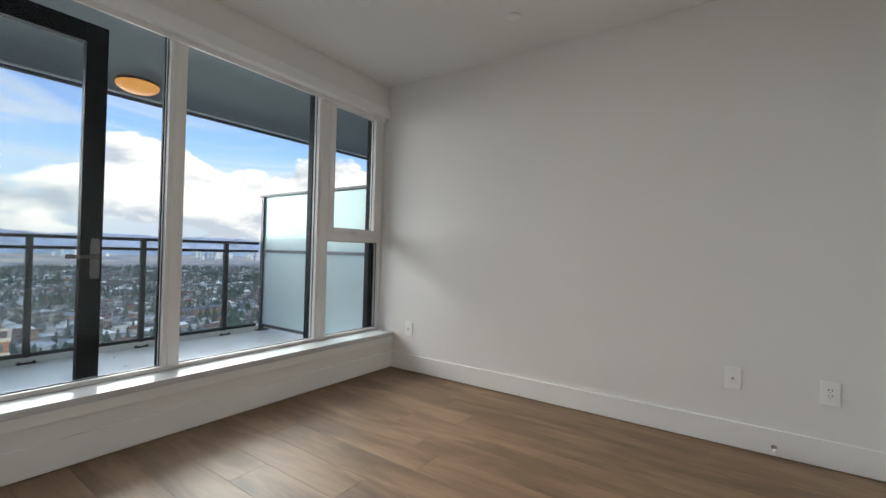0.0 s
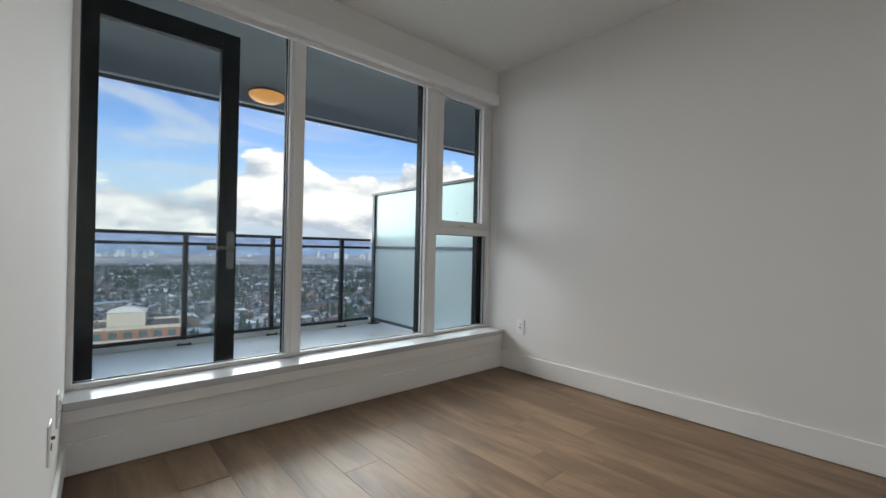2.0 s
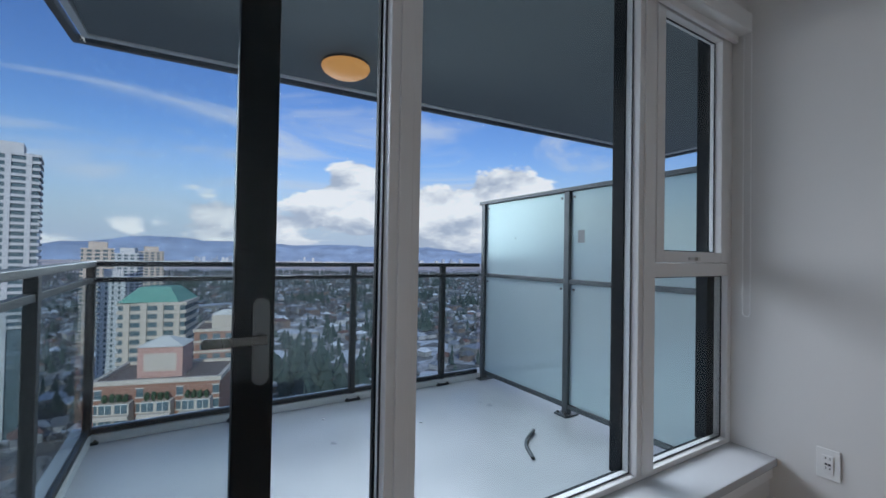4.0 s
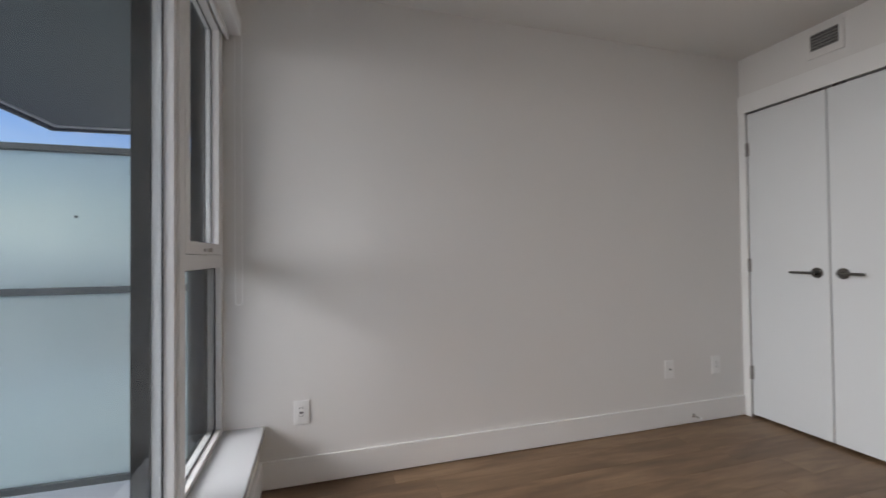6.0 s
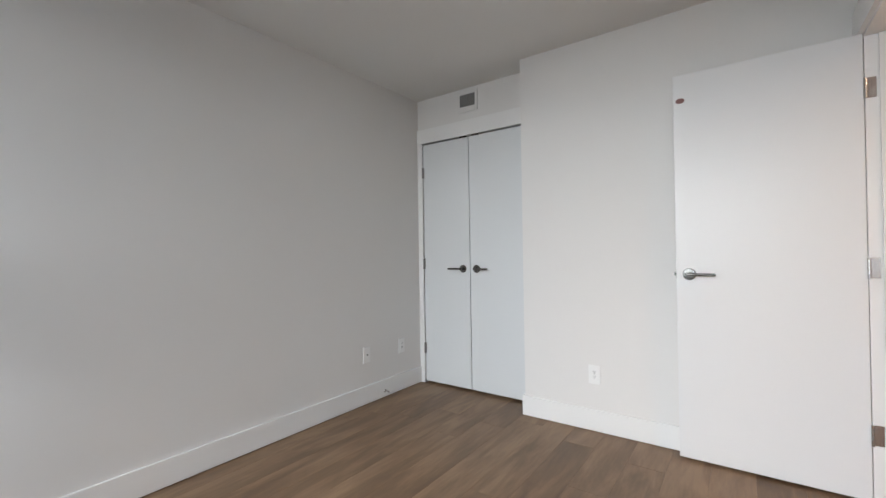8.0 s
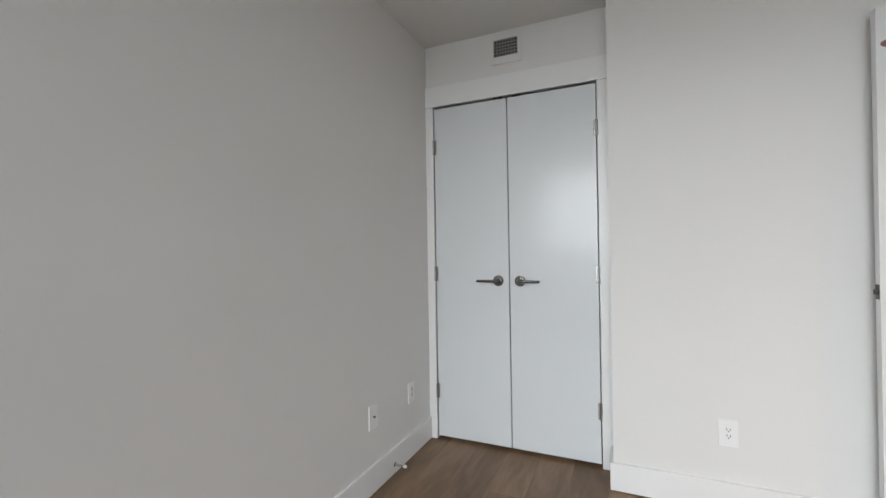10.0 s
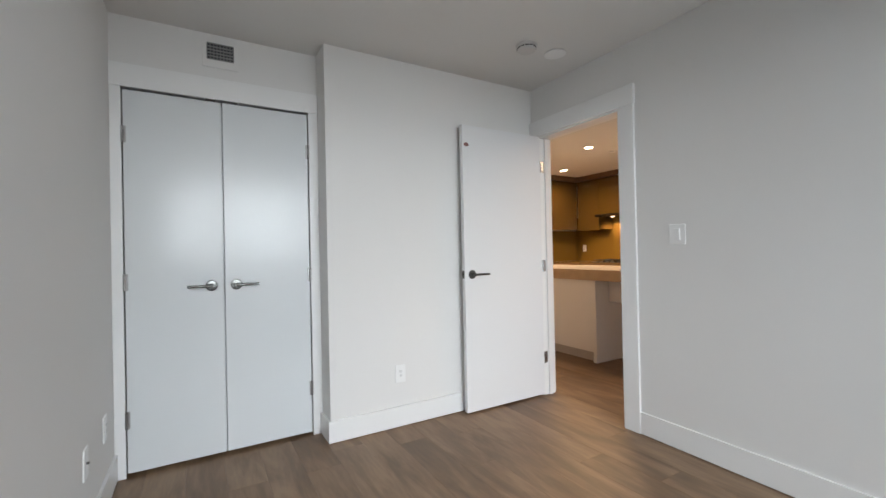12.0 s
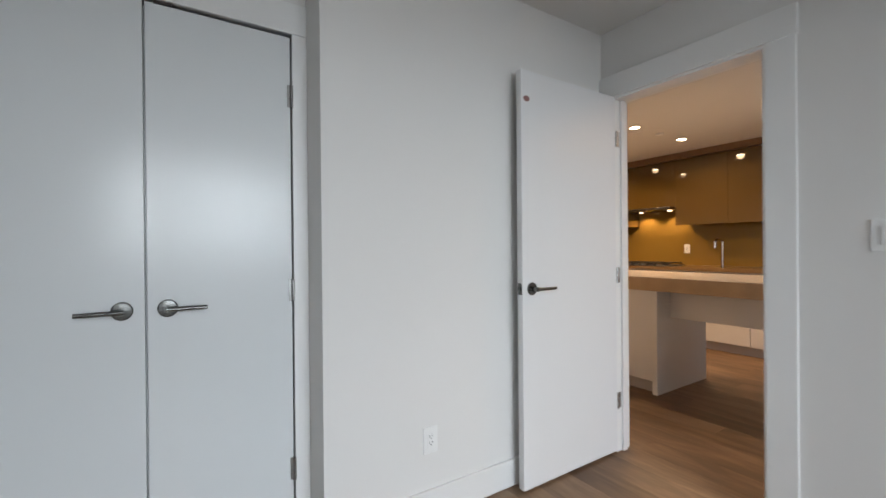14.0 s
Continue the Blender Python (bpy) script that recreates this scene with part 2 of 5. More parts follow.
def wood_planks(name):
    """Oak-look vinyl: long grain along y, tone by plank."""
    m = bpy.data.materials.new(name)
    m.use_nodes = True
    n, l = m.node_tree.nodes, m.node_tree.links
    b = n["Principled BSDF"]
    tc, oi = n.new("ShaderNodeTexCoord"), n.new("ShaderNodeObjectInfo")
    add = n.new("ShaderNodeVectorMath")
    add.operation = "ADD"
    sc = n.new("ShaderNodeVectorMath")
    sc.operation = "SCALE"
    sc.inputs["Scale"].default_value = 37.0
    cx = n.new("ShaderNodeCombineXYZ")
    for i in range(3):
        l.new(oi.outputs["Random"], cx.inputs[i])
    l.new(cx.outputs[0], sc.inputs[0])
    l.new(tc.outputs["Object"], add.inputs[0])
    l.new(sc.outputs[0], add.inputs[1])
    mp = n.new("ShaderNodeMapping")
    mp.inputs["Scale"].default_value = (1.0, 0.12, 1.0)
    l.new(add.outputs[0], mp.inputs["Vector"])
    grain = n.new("ShaderNodeTexNoise")
    grain.inputs["Scale"].default_value, grain.inputs["Detail"].default_value, grain.inputs["Roughness"].default_value = 55.0, 7.0, 0.62
    l.new(mp.outputs[0], grain.inputs["Vector"])
    mp2 = n.new("ShaderNodeMapping")
    mp2.inputs["Scale"].default_value = (1.0, 0.22, 1.0)
    l.new(add.outputs[0], mp2.inputs["Vector"])
    cloud = n.new("ShaderNodeTexNoise")
    cloud.inputs["Scale"].default_value, cloud.inputs["Detail"].default_value, cloud.inputs["Distortion"].default_value = 7.0, 4.0, 0.8
    l.new(mp2.outputs[0], cloud.inputs["Vector"])
    f = n.new("ShaderNodeMath")
    f.operation = "MULTIPLY_ADD"
    f.inputs[1].default_value = 0.45
    l.new(grain.outputs["Fac"], f.inputs[0])
    l.new(cloud.outputs["Fac"], f.inputs[2])
    f2 = n.new("ShaderNodeMath")
    f2.operation = "MULTIPLY_ADD"
    f2.inputs[1].default_value = 0.15
    l.new(oi.outputs["Random"], f2.inputs[0])
    l.new(f.outputs[0], f2.inputs[2])
    r = n.new("ShaderNodeValToRGB")
    e = r.color_ramp.elements
    e[0].position, e[0].color = 0.45, (0.096, 0.056, 0.031, 1)
    e[1].position, e[1].color = 1.0, (0.275, 0.178, 0.104, 1)
    mid = e.new(0.74)
    mid.color = (0.175, 0.107, 0.06, 1)
    l.new(f2.outputs[0], r.inputs[0])
    l.new(r.outputs[0], b.inputs["Base Color"])
    rr = n.new("ShaderNodeMapRange")
    rr.inputs["To Min"].default_value, rr.inputs["To Max"].default_value = 0.4, 0.56
    l.new(grain.outputs["Fac"], rr.inputs["Value"])
    l.new(rr.outputs[0], b.inputs["Roughness"])
    bn = n.new("ShaderNodeBump")
    bn.inputs["Strength"].default_value, bn.inputs["Distance"].default_value = 0.16, 0.0008
    l.new(grain.outputs["Fac"], bn.inputs["Height"])
    l.new(bn.outputs[0], b.inputs["Normal"])
    return m


M_WALL = material("wall_paint", (0.745, 0.735, 0.718), 0.85, var=0.012, scale=1.6, fine=260, bump=0.03, spec=0.12)
M_CEIL = material("ceiling_paint", (0.72, 0.71, 0.69), 0.9, var=0.012, scale=1.2, fine=200, bump=0.03, spec=0.1)
M_TRIM = material("trim_paint", (0.80, 0.80, 0.79), 0.38, var=0.015, scale=3, fine=180, bump=0.012)
M_DOOR = material("door_paint", (0.682, 0.704, 0.711), 0.2, var=0.004, scale=0.7, fine=220, bump=0.01, rvar=0.0, spec=0.36)
M_PANEL = material("satin_door_paint", (0.75, 0.752, 0.755), 0.36, var=0.006, scale=0.7, fine=220, bump=0.01, rvar=0.02)
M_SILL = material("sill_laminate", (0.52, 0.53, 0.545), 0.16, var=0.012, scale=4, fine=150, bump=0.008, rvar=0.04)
M_VINYL = material("white_frame", (0.74, 0.73, 0.72), 0.4, var=0.02, scale=4, fine=120, bump=0.01)
M_DARK = material("charcoal_aluminium", (0.005, 0.008, 0.011), 0.5, var=0.1, scale=5, fine=150, bump=0, spec=0.08)
M_POST = material("dark_rail_paint", (0.026, 0.033, 0.036), 0.5, 0.0, var=0.1, scale=6, fine=150, bump=0.01, spec=0.3)
M_RAIL = material("grey_aluminium", (0.075, 0.088, 0.092), 0.42, 0.2, var=0.1, scale=6, fine=150, bump=0.01)
M_STEEL = material("brushed_nickel", (0.15, 0.147, 0.14), 0.25, 1.0, var=0.06, scale=20, fine=300, bump=0.01)
M_PLATED = material("dull_plated_steel", (0.13, 0.14, 0.145), 0.4, 0.6, var=0.06, scale=20, fine=300, bump=0.01)
M_CATCH = material("dark_bronze_catch", (0.035, 0.024, 0.022), 0.5, bump=0)
# white plastic greyed, the shade under the ceiling put into its colour
M_ALARM = material("shaded_white_plastic", (0.60, 0.59, 0.57), 0.55, var=0.03, scale=15, fine=200, bump=0.005)
M_HINGE = material("satin_hinge_steel", (0.62, 0.61, 0.60), 0.22, 1.0, var=0.05, scale=20, fine=200, bump=0)
# the hinge steel in a darker grey, for the closet doors
M_BUTT = material("mid_grey_hinge_steel", (0.34, 0.33, 0.32), 0.3, 1.0, var=0.06, scale=20, fine=200, bump=0)
M_PLATE = material("white_plastic", (0.82, 0.82, 0.81), 0.3, var=0.01, scale=15, fine=200, bump=0.005)
M_SLOT = material("dark_slot", (0.03, 0.03, 0.035), 0.6, var=0.1, bump=0)
M_BLUE = material("blue_plastic", (0.03, 0.10, 0.35), 0.4, bump=0)
M_RED = material("brown_sticker", (0.24, 0.11, 0.10), 0.5, bump=0)
M_GRILLE = material("grey_grille", (0.26, 0.26, 0.255), 0.45, var=0.04, bump=0.01)
M_FLOOR = wood_planks("oak_plank")
M_SUB = material("subfloor", (0.05, 0.035, 0.025), 0.9, var=0.2)
M_GLASS = clear_glass("window_glass", (0.925, 0.95, 0.955))
M_RGLASS = clear_glass("railing_glass", (0.90, 0.95, 0.95))
M_FROST = frosted_glass("frosted_glass")
M_CONC = material("balcony_coating", (0.45, 0.465, 0.475), 0.36, var=0.2, scale=1.8, fine=90, bump=0.05, rvar=0.2)
M_SOFFIT = material("soffit_paint", (0.158, 0.188, 0.195), 0.8, var=0.04, scale=2, fine=150, bump=0)
M_CURB = material("white_flashing", (0.72, 0.74, 0.72), 0.45, var=0.05, scale=3, fine=80)
M_LAMP = glow("lit_lamp_glass", (1.0, 0.46, 0.12), 0.56, (0.3, 0.17, 0.06))
M_POT = glow("pot_light_lens", (1.0, 0.75, 0.45), 36.0)
M_GLOSS = material("bronze_gloss_lacquer", (0.088, 0.05, 0.012), 0.03, var=0.05, scale=2, fine=60, bump=0, rvar=0.01, spec=1.0)
M_SPLASH = material("bronze_back_glass", (0.19, 0.115, 0.022), 0.08, var=0.05, scale=2, fine=60, bump=0, rvar=0.02)
M_WENGE = material("dark_wood_soffit", (0.15, 0.088, 0.042), 0.5, var=0.2, scale=8, fine=90)
M_CAB = material("white_cabinet", (0.74, 0.72, 0.69), 0.35, var=0.02, scale=3)
M_KICK = material("toe_kick", (0.45, 0.42, 0.40), 0.5, var=0.05)
M_OAKTOP = material("oak_counter", (0.44, 0.30, 0.17), 0.35, var=0.15, scale=9, fine=140, bump=0.02)
M_STONE = material("white_quartz", (0.72, 0.70, 0.67), 0.2, var=0.04, scale=30, fine=200, bump=0)
M_BROWNSTONE = material("brown_stone", (0.20, 0.125, 0.06), 0.15, var=0.15, scale=30, fine=200, bump=0)
M_CHROME = material("polished_chrome", (0.62, 0.61, 0.60), 0.12, 1.0, var=0.03, scale=20, fine=200, bump=0)
M_LENS = glow("hood_lamp_lens", (1.0, 0.72, 0.4), 9.0)
M_IRON = material("black_iron", (0.02, 0.02, 0.022), 0.45, var=0.1, bump=0.02)

# ---- bedroom shell ----
WX, NY, H = -2.73, 2.866, 2.43      # west wall, north wall, ceiling
CY, BX, BY = -0.205, -1.065, -0.012  # closet wall, corner and face of the wall beside the closet
OP0, OP1, DH = 0.06, 0.808, 2.045     # bedroom doorway
S = "structure"
WY, WT = 0.93, math.degrees(math.atan2(0.066, 1.936))  # the west wall turns in a little past the doorway


def wx(y):
    return WX + max(0.0, y - WY) * math.tan(radians(WT))


def prism(x0, x1, xa, xb, y0, y1, z0, z1):
    """A box whose +x face runs from xa at y0 to xb at y1, and whose -x face from x0 to x1."""
    bm = bmesh.new()
    lo = [bm.verts.new(c) for c in ((x0, y0, z0), (xa, y0, z0), (xb, y1, z0), (x1, y1, z0))]
    up = [bm.verts.new((v.co.x, v.co.y, z1)) for v in lo]
    bm.faces.new(lo[::-1])
    bm.faces.new(up)
    for i in range(4):
        j = (i + 1) % 4
        bm.faces.new((lo[i], lo[j], up[j], up[i]))
    return bm


solid("wall_east", boxes((0, 0.14, -0.95, 3.12, -0.03, 2.6)), M_WALL, "off-white painted plain bedroom wall with outlets near the floor", "wall", S)
solid("wall_west", boxes((WX - 0.12, WX, -0.95, OP0, -0.03, 2.6), (WX - 0.12, WX, OP1, WY, -0.03, 2.6), (WX - 0.12, WX, OP0, OP1, DH, 2.6)),
      M_WALL, "off-white painted wall with a doorway to the kitchen", "wall", S)
solid("wall_west_side", prism(WX - 0.12, WX - 0.12, WX, wx(3.12), WY, 3.12, -0.03, 2.6), M_WALL, "off-white painted wall with a light switch", "wall", S)
solid("wall_south", boxes((WX, BX, -0.95, BY, -0.03, 2.6)), M_WALL, "off-white painted wall standing forward beside the closet", "wall", S)
solid("wall_closet", boxes((BX, -1.012, CY - 0.1, CY, -0.03, 2.6), (-0.045, 0, CY - 0.1, CY, -0.03, 2.6), (-1.012, -0.045, CY - 0.1, CY, 2.055, 2.6)),
      M_WALL, "off-white painted wall over the closet doors", "wall", S)
solid("closet_back", boxes((BX, 0, -0.95, -0.85, -0.03, 2.6)), M_WALL, "plain off-white closet back wall", "wall", S)
SILL_Z, HEAD_Z, LY = 0.30, 2.24, 2.962
solid("wall_north", boxes((WX, 0, NY, 3.12, -0.06, SILL_Z - 0.03), (WX, 0, LY, 3.12, HEAD_Z, 2.6)), M_WALL,
      "off-white painted wall below and above the wide window", "wall", S)
solid("ceiling", boxes((-8.6, 3.2, -3.4, 3.12, H, 2.6)), M_CEIL, "flat white painted ceiling", "ceiling", S)
solid("wall_kitchen_west", boxes((-6.45, -6.33, -3.4, 3.12, -0.03, H)), M_WALL, "plain off-white kitchen wall", "wall", S)
solid("wall_kitchen_south", boxes((-6.33, WX - 0.12, -2.92, -2.8, -0.03, H)), M_WALL, "plain off-white kitchen wall", "wall", S)
solid("wall_kitchen_north", boxes((-6.33, -5.3, 2.98, 3.12, -0.03, H), (-3.3, WX - 0.12, 2.98, 3.12, -0.03, H), (-5.3, -3.3, 2.98, 3.12, 2.2, H)), M_WALL, "plain off-white living room wall with a wide window", "wall", S)
w = thing("window_2", pose(0, 0, 0), "wide living room window with a white frame", "window", "", S)
for r in ((-5.3, -5.24, 3.03, 3.09, 0.0, 2.2), (-3.36, -3.3, 3.03, 3.09, 0.0, 2.2), (-5.24, -3.36, 3.03, 3.09, 2.14, 2.2), (-5.24, -3.36, 3.03, 3.09, 0.0, 0.06), (-4.33, -4.27, 3.03, 3.09, 0.06, 2.14)):
    part("window_frame", boxes(r, bevel=0.003), M_VINYL, w)
for x0, x1 in ((-5.24, -4.33), (-4.27, -3.36)):
    p = part("pane", boxes((x0, x1, 3.06, 3.064, 0.06, 2.14)), M_GLASS, w)
    p.visible_shadow = False
solid("kitchen_ceiling", boxes((-6.33, WX - 0.121, -2.8, 2.98, KH, H - 0.001)), M_CEIL, "flat white lowered kitchen ceiling", "ceiling", S)
solid("wall_kitchen_east", boxes((WX - 0.12, WX, -2.8, -0.95, -0.03, H)), M_WALL, "plain off-white kitchen wall", "wall", S)
# outer walls out of view, added to keep the sun off the balcony
solid("facade", boxes((0.14, 3.2, 2.9, 3.12, -0.4, H), (3.06, 3.2, -3.4, 2.9, -0.4, H), (-8.6, -6.45, 2.9, 3.12, -0.4, H)), M_DARK, "unseen charcoal outer walls, added to block the sun", "wall", S)

# baseboards
BH = 0.136


def baseboard(x0, x1, y0, y1):
    solid("baseboard", boxes((x0, x1, y0, y1, 0.005, BH), bevel=0.003), M_TRIM, "white painted square-edged baseboard", "baseboard", S, "baseboards")


baseboard(-0.015, 0, CY + 0.014, NY - 0.012)
baseboard(wx(NY), 0, NY - 0.015, NY)
baseboard(WX, BX + 0.015, BY, BY + 0.015)
baseboard(BX, BX + 0.015, CY + 0.014, BY)
solid("baseboard", prism(WX, wx(NY), WX + 0.012, wx(NY) + 0.012, OP1 + 0.106, NY - 0.012, 0.005, BH), M_TRIM, "white painted square-edged baseboard", "baseboard", S, "baseboards")

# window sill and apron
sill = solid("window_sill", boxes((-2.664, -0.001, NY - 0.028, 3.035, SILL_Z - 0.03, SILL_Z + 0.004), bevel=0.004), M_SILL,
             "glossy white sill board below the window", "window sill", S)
solid("trim", boxes((-2.664, -0.001, NY - 0.013, NY, SILL_Z - 0.085, SILL_Z - 0.03), bevel=0.003), M_TRIM, "white trim strip under the window sill", "trim", S)


def casing(name, rows, label):
    ob = solid(name, boxes(*rows, bevel=0.002), M_TRIM, label, "door trim", S)
    return ob


# doorway casing and jambs
casing("door_trim", [(WX, WX + 0.016, OP1 - 0.004, OP1 + 0.104, 0.001, DH - 0.006), (WX, WX + 0.016, BY + 0.013, OP0 + 0.004, 0.001, DH - 0.006)],
       "white flat casing boards beside the bedroom doorway")
casing("door_trim", [(WX, WX + 0.021, BY + 0.001, OP1 + 0.11, DH - 0.006, DH + 0.118)], "white flat head casing over the bedroom doorway")
casing("door_jamb", [(WX - 0.12, WX, OP1 - 0.018, OP1 - 0.001, 0.001, DH - 0.018), (WX - 0.12, WX, OP0 + 0.001, OP0 + 0.018, 0.001, DH - 0.018),
                     (WX - 0.12, WX, OP0 + 0.001, OP1 - 0.001, DH - 0.017, DH - 0.001),
                     (WX - 0.085, WX - 0.045, OP1 - 0.03, OP1 - 0.019, 0.001, DH - 0.019), (WX - 0.085, WX - 0.045, OP0 + 0.019, OP0 + 0.03, 0.001, DH - 0.019)],
       "white painted door jamb and stops")
# closet casing
casing("closet_trim", [(-0.05, -0.001, CY, CY + 0.014, 0.001, 2.05), (BX + 0.001, -1.006, CY, CY + 0.014, 0.001, 2.05)], "white flat casing boards beside the closet doors")
casing("closet_trim", [(BX + 0.001, -0.001, CY, CY + 0.018, 2.05, 2.172)], "white flat head casing over the closet doors")


def lever(parent, x, y, z, way):
    """A lever handle on a round rose; the lever points along way (+1 or -1 in x), the rose faces +y."""
    rose = smooth(turned(lathe([(0, 0), (0.031, 0), (0.031, 0.005), (0.027, 0.009), (0.012, 0.010), (0.0115, 0.045), (0, 0.045)]), pose(x, y, z, -90)))
    h = part("door_handle", rose, M_STEEL, parent, "brushed nickel lever handle on a round rose")
    bm = bmesh.new()
    tube(bm, (x - 0.006 * way, y + 0.046, z), (x + 0.118 * way, y + 0.046, z), 0.0085, 0.0075)
    part("lever", smooth(bm), M_STEEL, h)
    return h


def hinge(parent, x, y, z, axis="y", mat=None):
    bm = bmesh.new()
    for k in range(5):
        tube(bm, (x, y, z - 0.045 + k * 0.018), (x, y, z - 0.028 + k * 0.018), 0.0065, seg=12)
    if axis == "y":
        box(bm, x - 0.016, x + 0.016, y - 0.006, y - 0.003, z - 0.044, z + 0.044)
    else:
        box(bm, x - 0.036, x, OP0 + 0.0185, OP0 + 0.0205, z - 0.044, z + 0.044)
    part("hinge", smooth(bm), mat or M_STEEL, parent, "satin nickel butt hinge")


# closet doors
def closet_door(x0, x1, hx, lx, way):
    d = thing("closet_door", pose(0, 0, 0), "white satin flat closet door, closed, with a lever handle", "closet door", "closet doors", S)
    part("leaf", boxes((x0, x1, CY - 0.032, CY + 0.004, 0.021, 2.038), bevel=0.002), M_DOOR, d)
    lever(d, lx, CY + 0.004, 0.982, way)
    for z in (0.30, 1.02, 1.80):
        hinge(d, hx, CY + 0.012, z, "y", M_BUTT)
    bx = x0 if way > 0 else x1
    part("catch", boxes((min(bx + 0.025 * way, bx + 0.08 * way), max(bx + 0.025 * way, bx + 0.08 * way), CY - 0.022, CY + 0.008, 2.0385, 2.052)), M_CATCH, d, "dark brown ball catch at the door's top")
    return d


cd = closet_door(-0.5143, -0.056, -0.053, -0.452, 1)
# white strip added behind the gap, to lighten it from black to grey
part("gap_strip", boxes((-0.528, -0.508, CY - 0.044, CY - 0.0325, 0.016, 2.036)), M_DOOR, cd)
closet_door(-1.000, -0.5213, -1.003, -0.580, -1)

# bedroom door, standing open against the wall
d = thing("door_1", pose(0, 0, 0), "white satin flat bedroom door, standing wide open", "door", "", S)
LX0, LX1, LY0, LY1 = WX + 0.004, -1.997, 0.048, 0.083
part("leaf", boxes((LX0, LX1, LY0, LY1, 0.014, 2.038), bevel=0.002), M_PANEL, d)
lever(d, -2.058, LY1, 0.982, -1)
bm = bmesh.new()
tube(bm, (-2.058, LY0 - 0.012, 0.982), (-2.058, LY0, 0.982), 0.031)
part("rose", smooth(bm), M_STEEL, d)
part("latch", boxes((LX1 - 0.002, LX1 + 0.002, LY0 + 0.005, LY1 - 0.005, 0.955, 1.01), (LX1, LX1 + 0.011, LY0 + 0.012, LY1 - 0.012, 0.973, 0.991)), M_STEEL, d)
for z in (0.30, 1.02, 1.80):
    hinge(d, LX0 - 0.004, LY1 + 0.004, z, "x", M_HINGE)
bm = bmesh.new()
bmesh.ops.create_circle(bm, cap_ends=True, segments=9, radius=0.016, matrix=pose(-2.03, LY1 + 0.0015, 1.90, -90) @ Matrix.Diagonal((1.35, 0.9, 1, 1)))
part("sticker", bm, M_RED, d, "small torn brown sticker")

# ---- window ----
w = thing("window_1", pose(0, 0, 0), "wide white-framed window with a fixed pane, a second pane and a narrow opening sash", "window", "", S)
FI, FO, GL = 3.018, 3.075, 3.047
FB, FT = SILL_Z + 0.004, 2.24
frame_rows = [(WX + 0.001, -2.634, FI, FO, FB, FT), (-0.036, -0.001, FI, FO, FB, FT), (-2.634, -0.036, FI, FO, FB, FB + 0.022), (-2.634, -0.036, FI, FO, FT - 0.06, FT)]
for r in frame_rows:
    part("window_frame", boxes(r, bevel=0.003), M_VINYL, w)
for x0, x1 in ((-1.718, -1.631), (-0.706, -0.60)):
    part("mullion", boxes((x0, x1, FI - 0.004, FO, FB + 0.022, FT - 0.06), (x0 + 0.024, x1 - 0.024, FI - 0.012, FI - 0.004, FB + 0.022, FT - 0.06), bevel=0.003), M_VINYL, w)
part("transom", boxes((-0.60, -0.036, FI, FO, 1.062, 1.118), bevel=0.003), M_VINYL, w)
sash = part("sash", boxes((-0.598, -0.545, FI - 0.006, FO - 0.01, 1.12, 2.17), (-0.105, -0.038, FI - 0.006, FO - 0.01, 1.12, 2.17),
                          (-0.545, -0.105, FI - 0.006, FO - 0.01, 1.12, 1.165), (-0.545, -0.105, FI - 0.006, FO - 0.01, 2.12, 2.17), bevel=0.003), M_VINYL, w, "white opening sash")
part("latch", boxes((-0.375, -0.305, FI - 0.016, FI - 0.006, 1.130, 1.142), (-0.345, -0.325, FI - 0.03, FI - 0.016, 1.128, 1.144), bevel=0.002), M_ALARM, sash)
for x0, x1, z0, z1 in ((-2.634, -1.718, FB + 0.022, FT - 0.06), (-1.631, -0.706, FB + 0.022, FT - 0.06), (-0.545, -0.105, 1.165, 2.12), (-0.60, -0.036, FB + 0.022, 1.062)):
    p = part("pane", boxes((x0, x1, GL, GL + 0.004, z0, z1)), M_GLASS, w)
    p.visible_shadow = False
    g = 0.005
    part("gasket", boxes((x0, x0 + g, GL - 0.004, GL - 0.0005, z0, z1), (x1 - g, x1, GL - 0.004, GL - 0.0005, z0, z1), (x0 + g, x1 - g, GL - 0.004, GL - 0.0005, z0, z0 + g), (x0 + g, x1 - g, GL - 0.004, GL - 0.0005, z1 - g, z1)), M_SLOT, w, "thin black glazing gasket")
# charcoal outer caps
for r in ((-2.70, -2.625, FB, FT), (-1.723, -1.636, FB, FT), (-0.713, -0.625, FB, FT), (-0.095, -0.02, FB, FT)):
    part("outer_cap", boxes((r[0], r[1], FO, FO + (0.02 if r[0] < -1 else 0.052), r[2], r[3]), bevel=0.002), M_DARK, w, "charcoal outer frame cap")
for z0, z1 in ((FB - 0.02, FB + 0.018), (1.07, 1.112), (FT - 0.05, FT)):
    part("outer_cap", boxes((-2.624 if z0 != 1.07 else -0.624, -0.106, FO, FO + 0.018, z0, z1), bevel=0.002), M_DARK, w, "charcoal outer frame cap")

# roller blind above the window
bl = thing("roller_blind", pose(0, 0, 0), "white roller blind, fully raised into its cassette over the window", "blind")
part("cassette", boxes((-2.66, -0.004, 2.938, 3.004, 2.155, 2.24), bevel=0.006), M_TRIM, bl)
for x0, x1 in ((-2.65, -0.692), (-0.676, -0.02)):
    part("bottom_bar", boxes((x0, x1, 2.985, 3.003, 2.122, 2.154), bevel=0.004), M_VINYL, bl)
bm = bmesh.new()
tube(bm, (-0.026, 2.962, 2.15), (-0.026, 2.962, 0.90), 0.0022, seg=8)
tube(bm, (-0.026, 2.932, 2.15), (-0.026, 2.932, 0.90), 0.0022, seg=8)
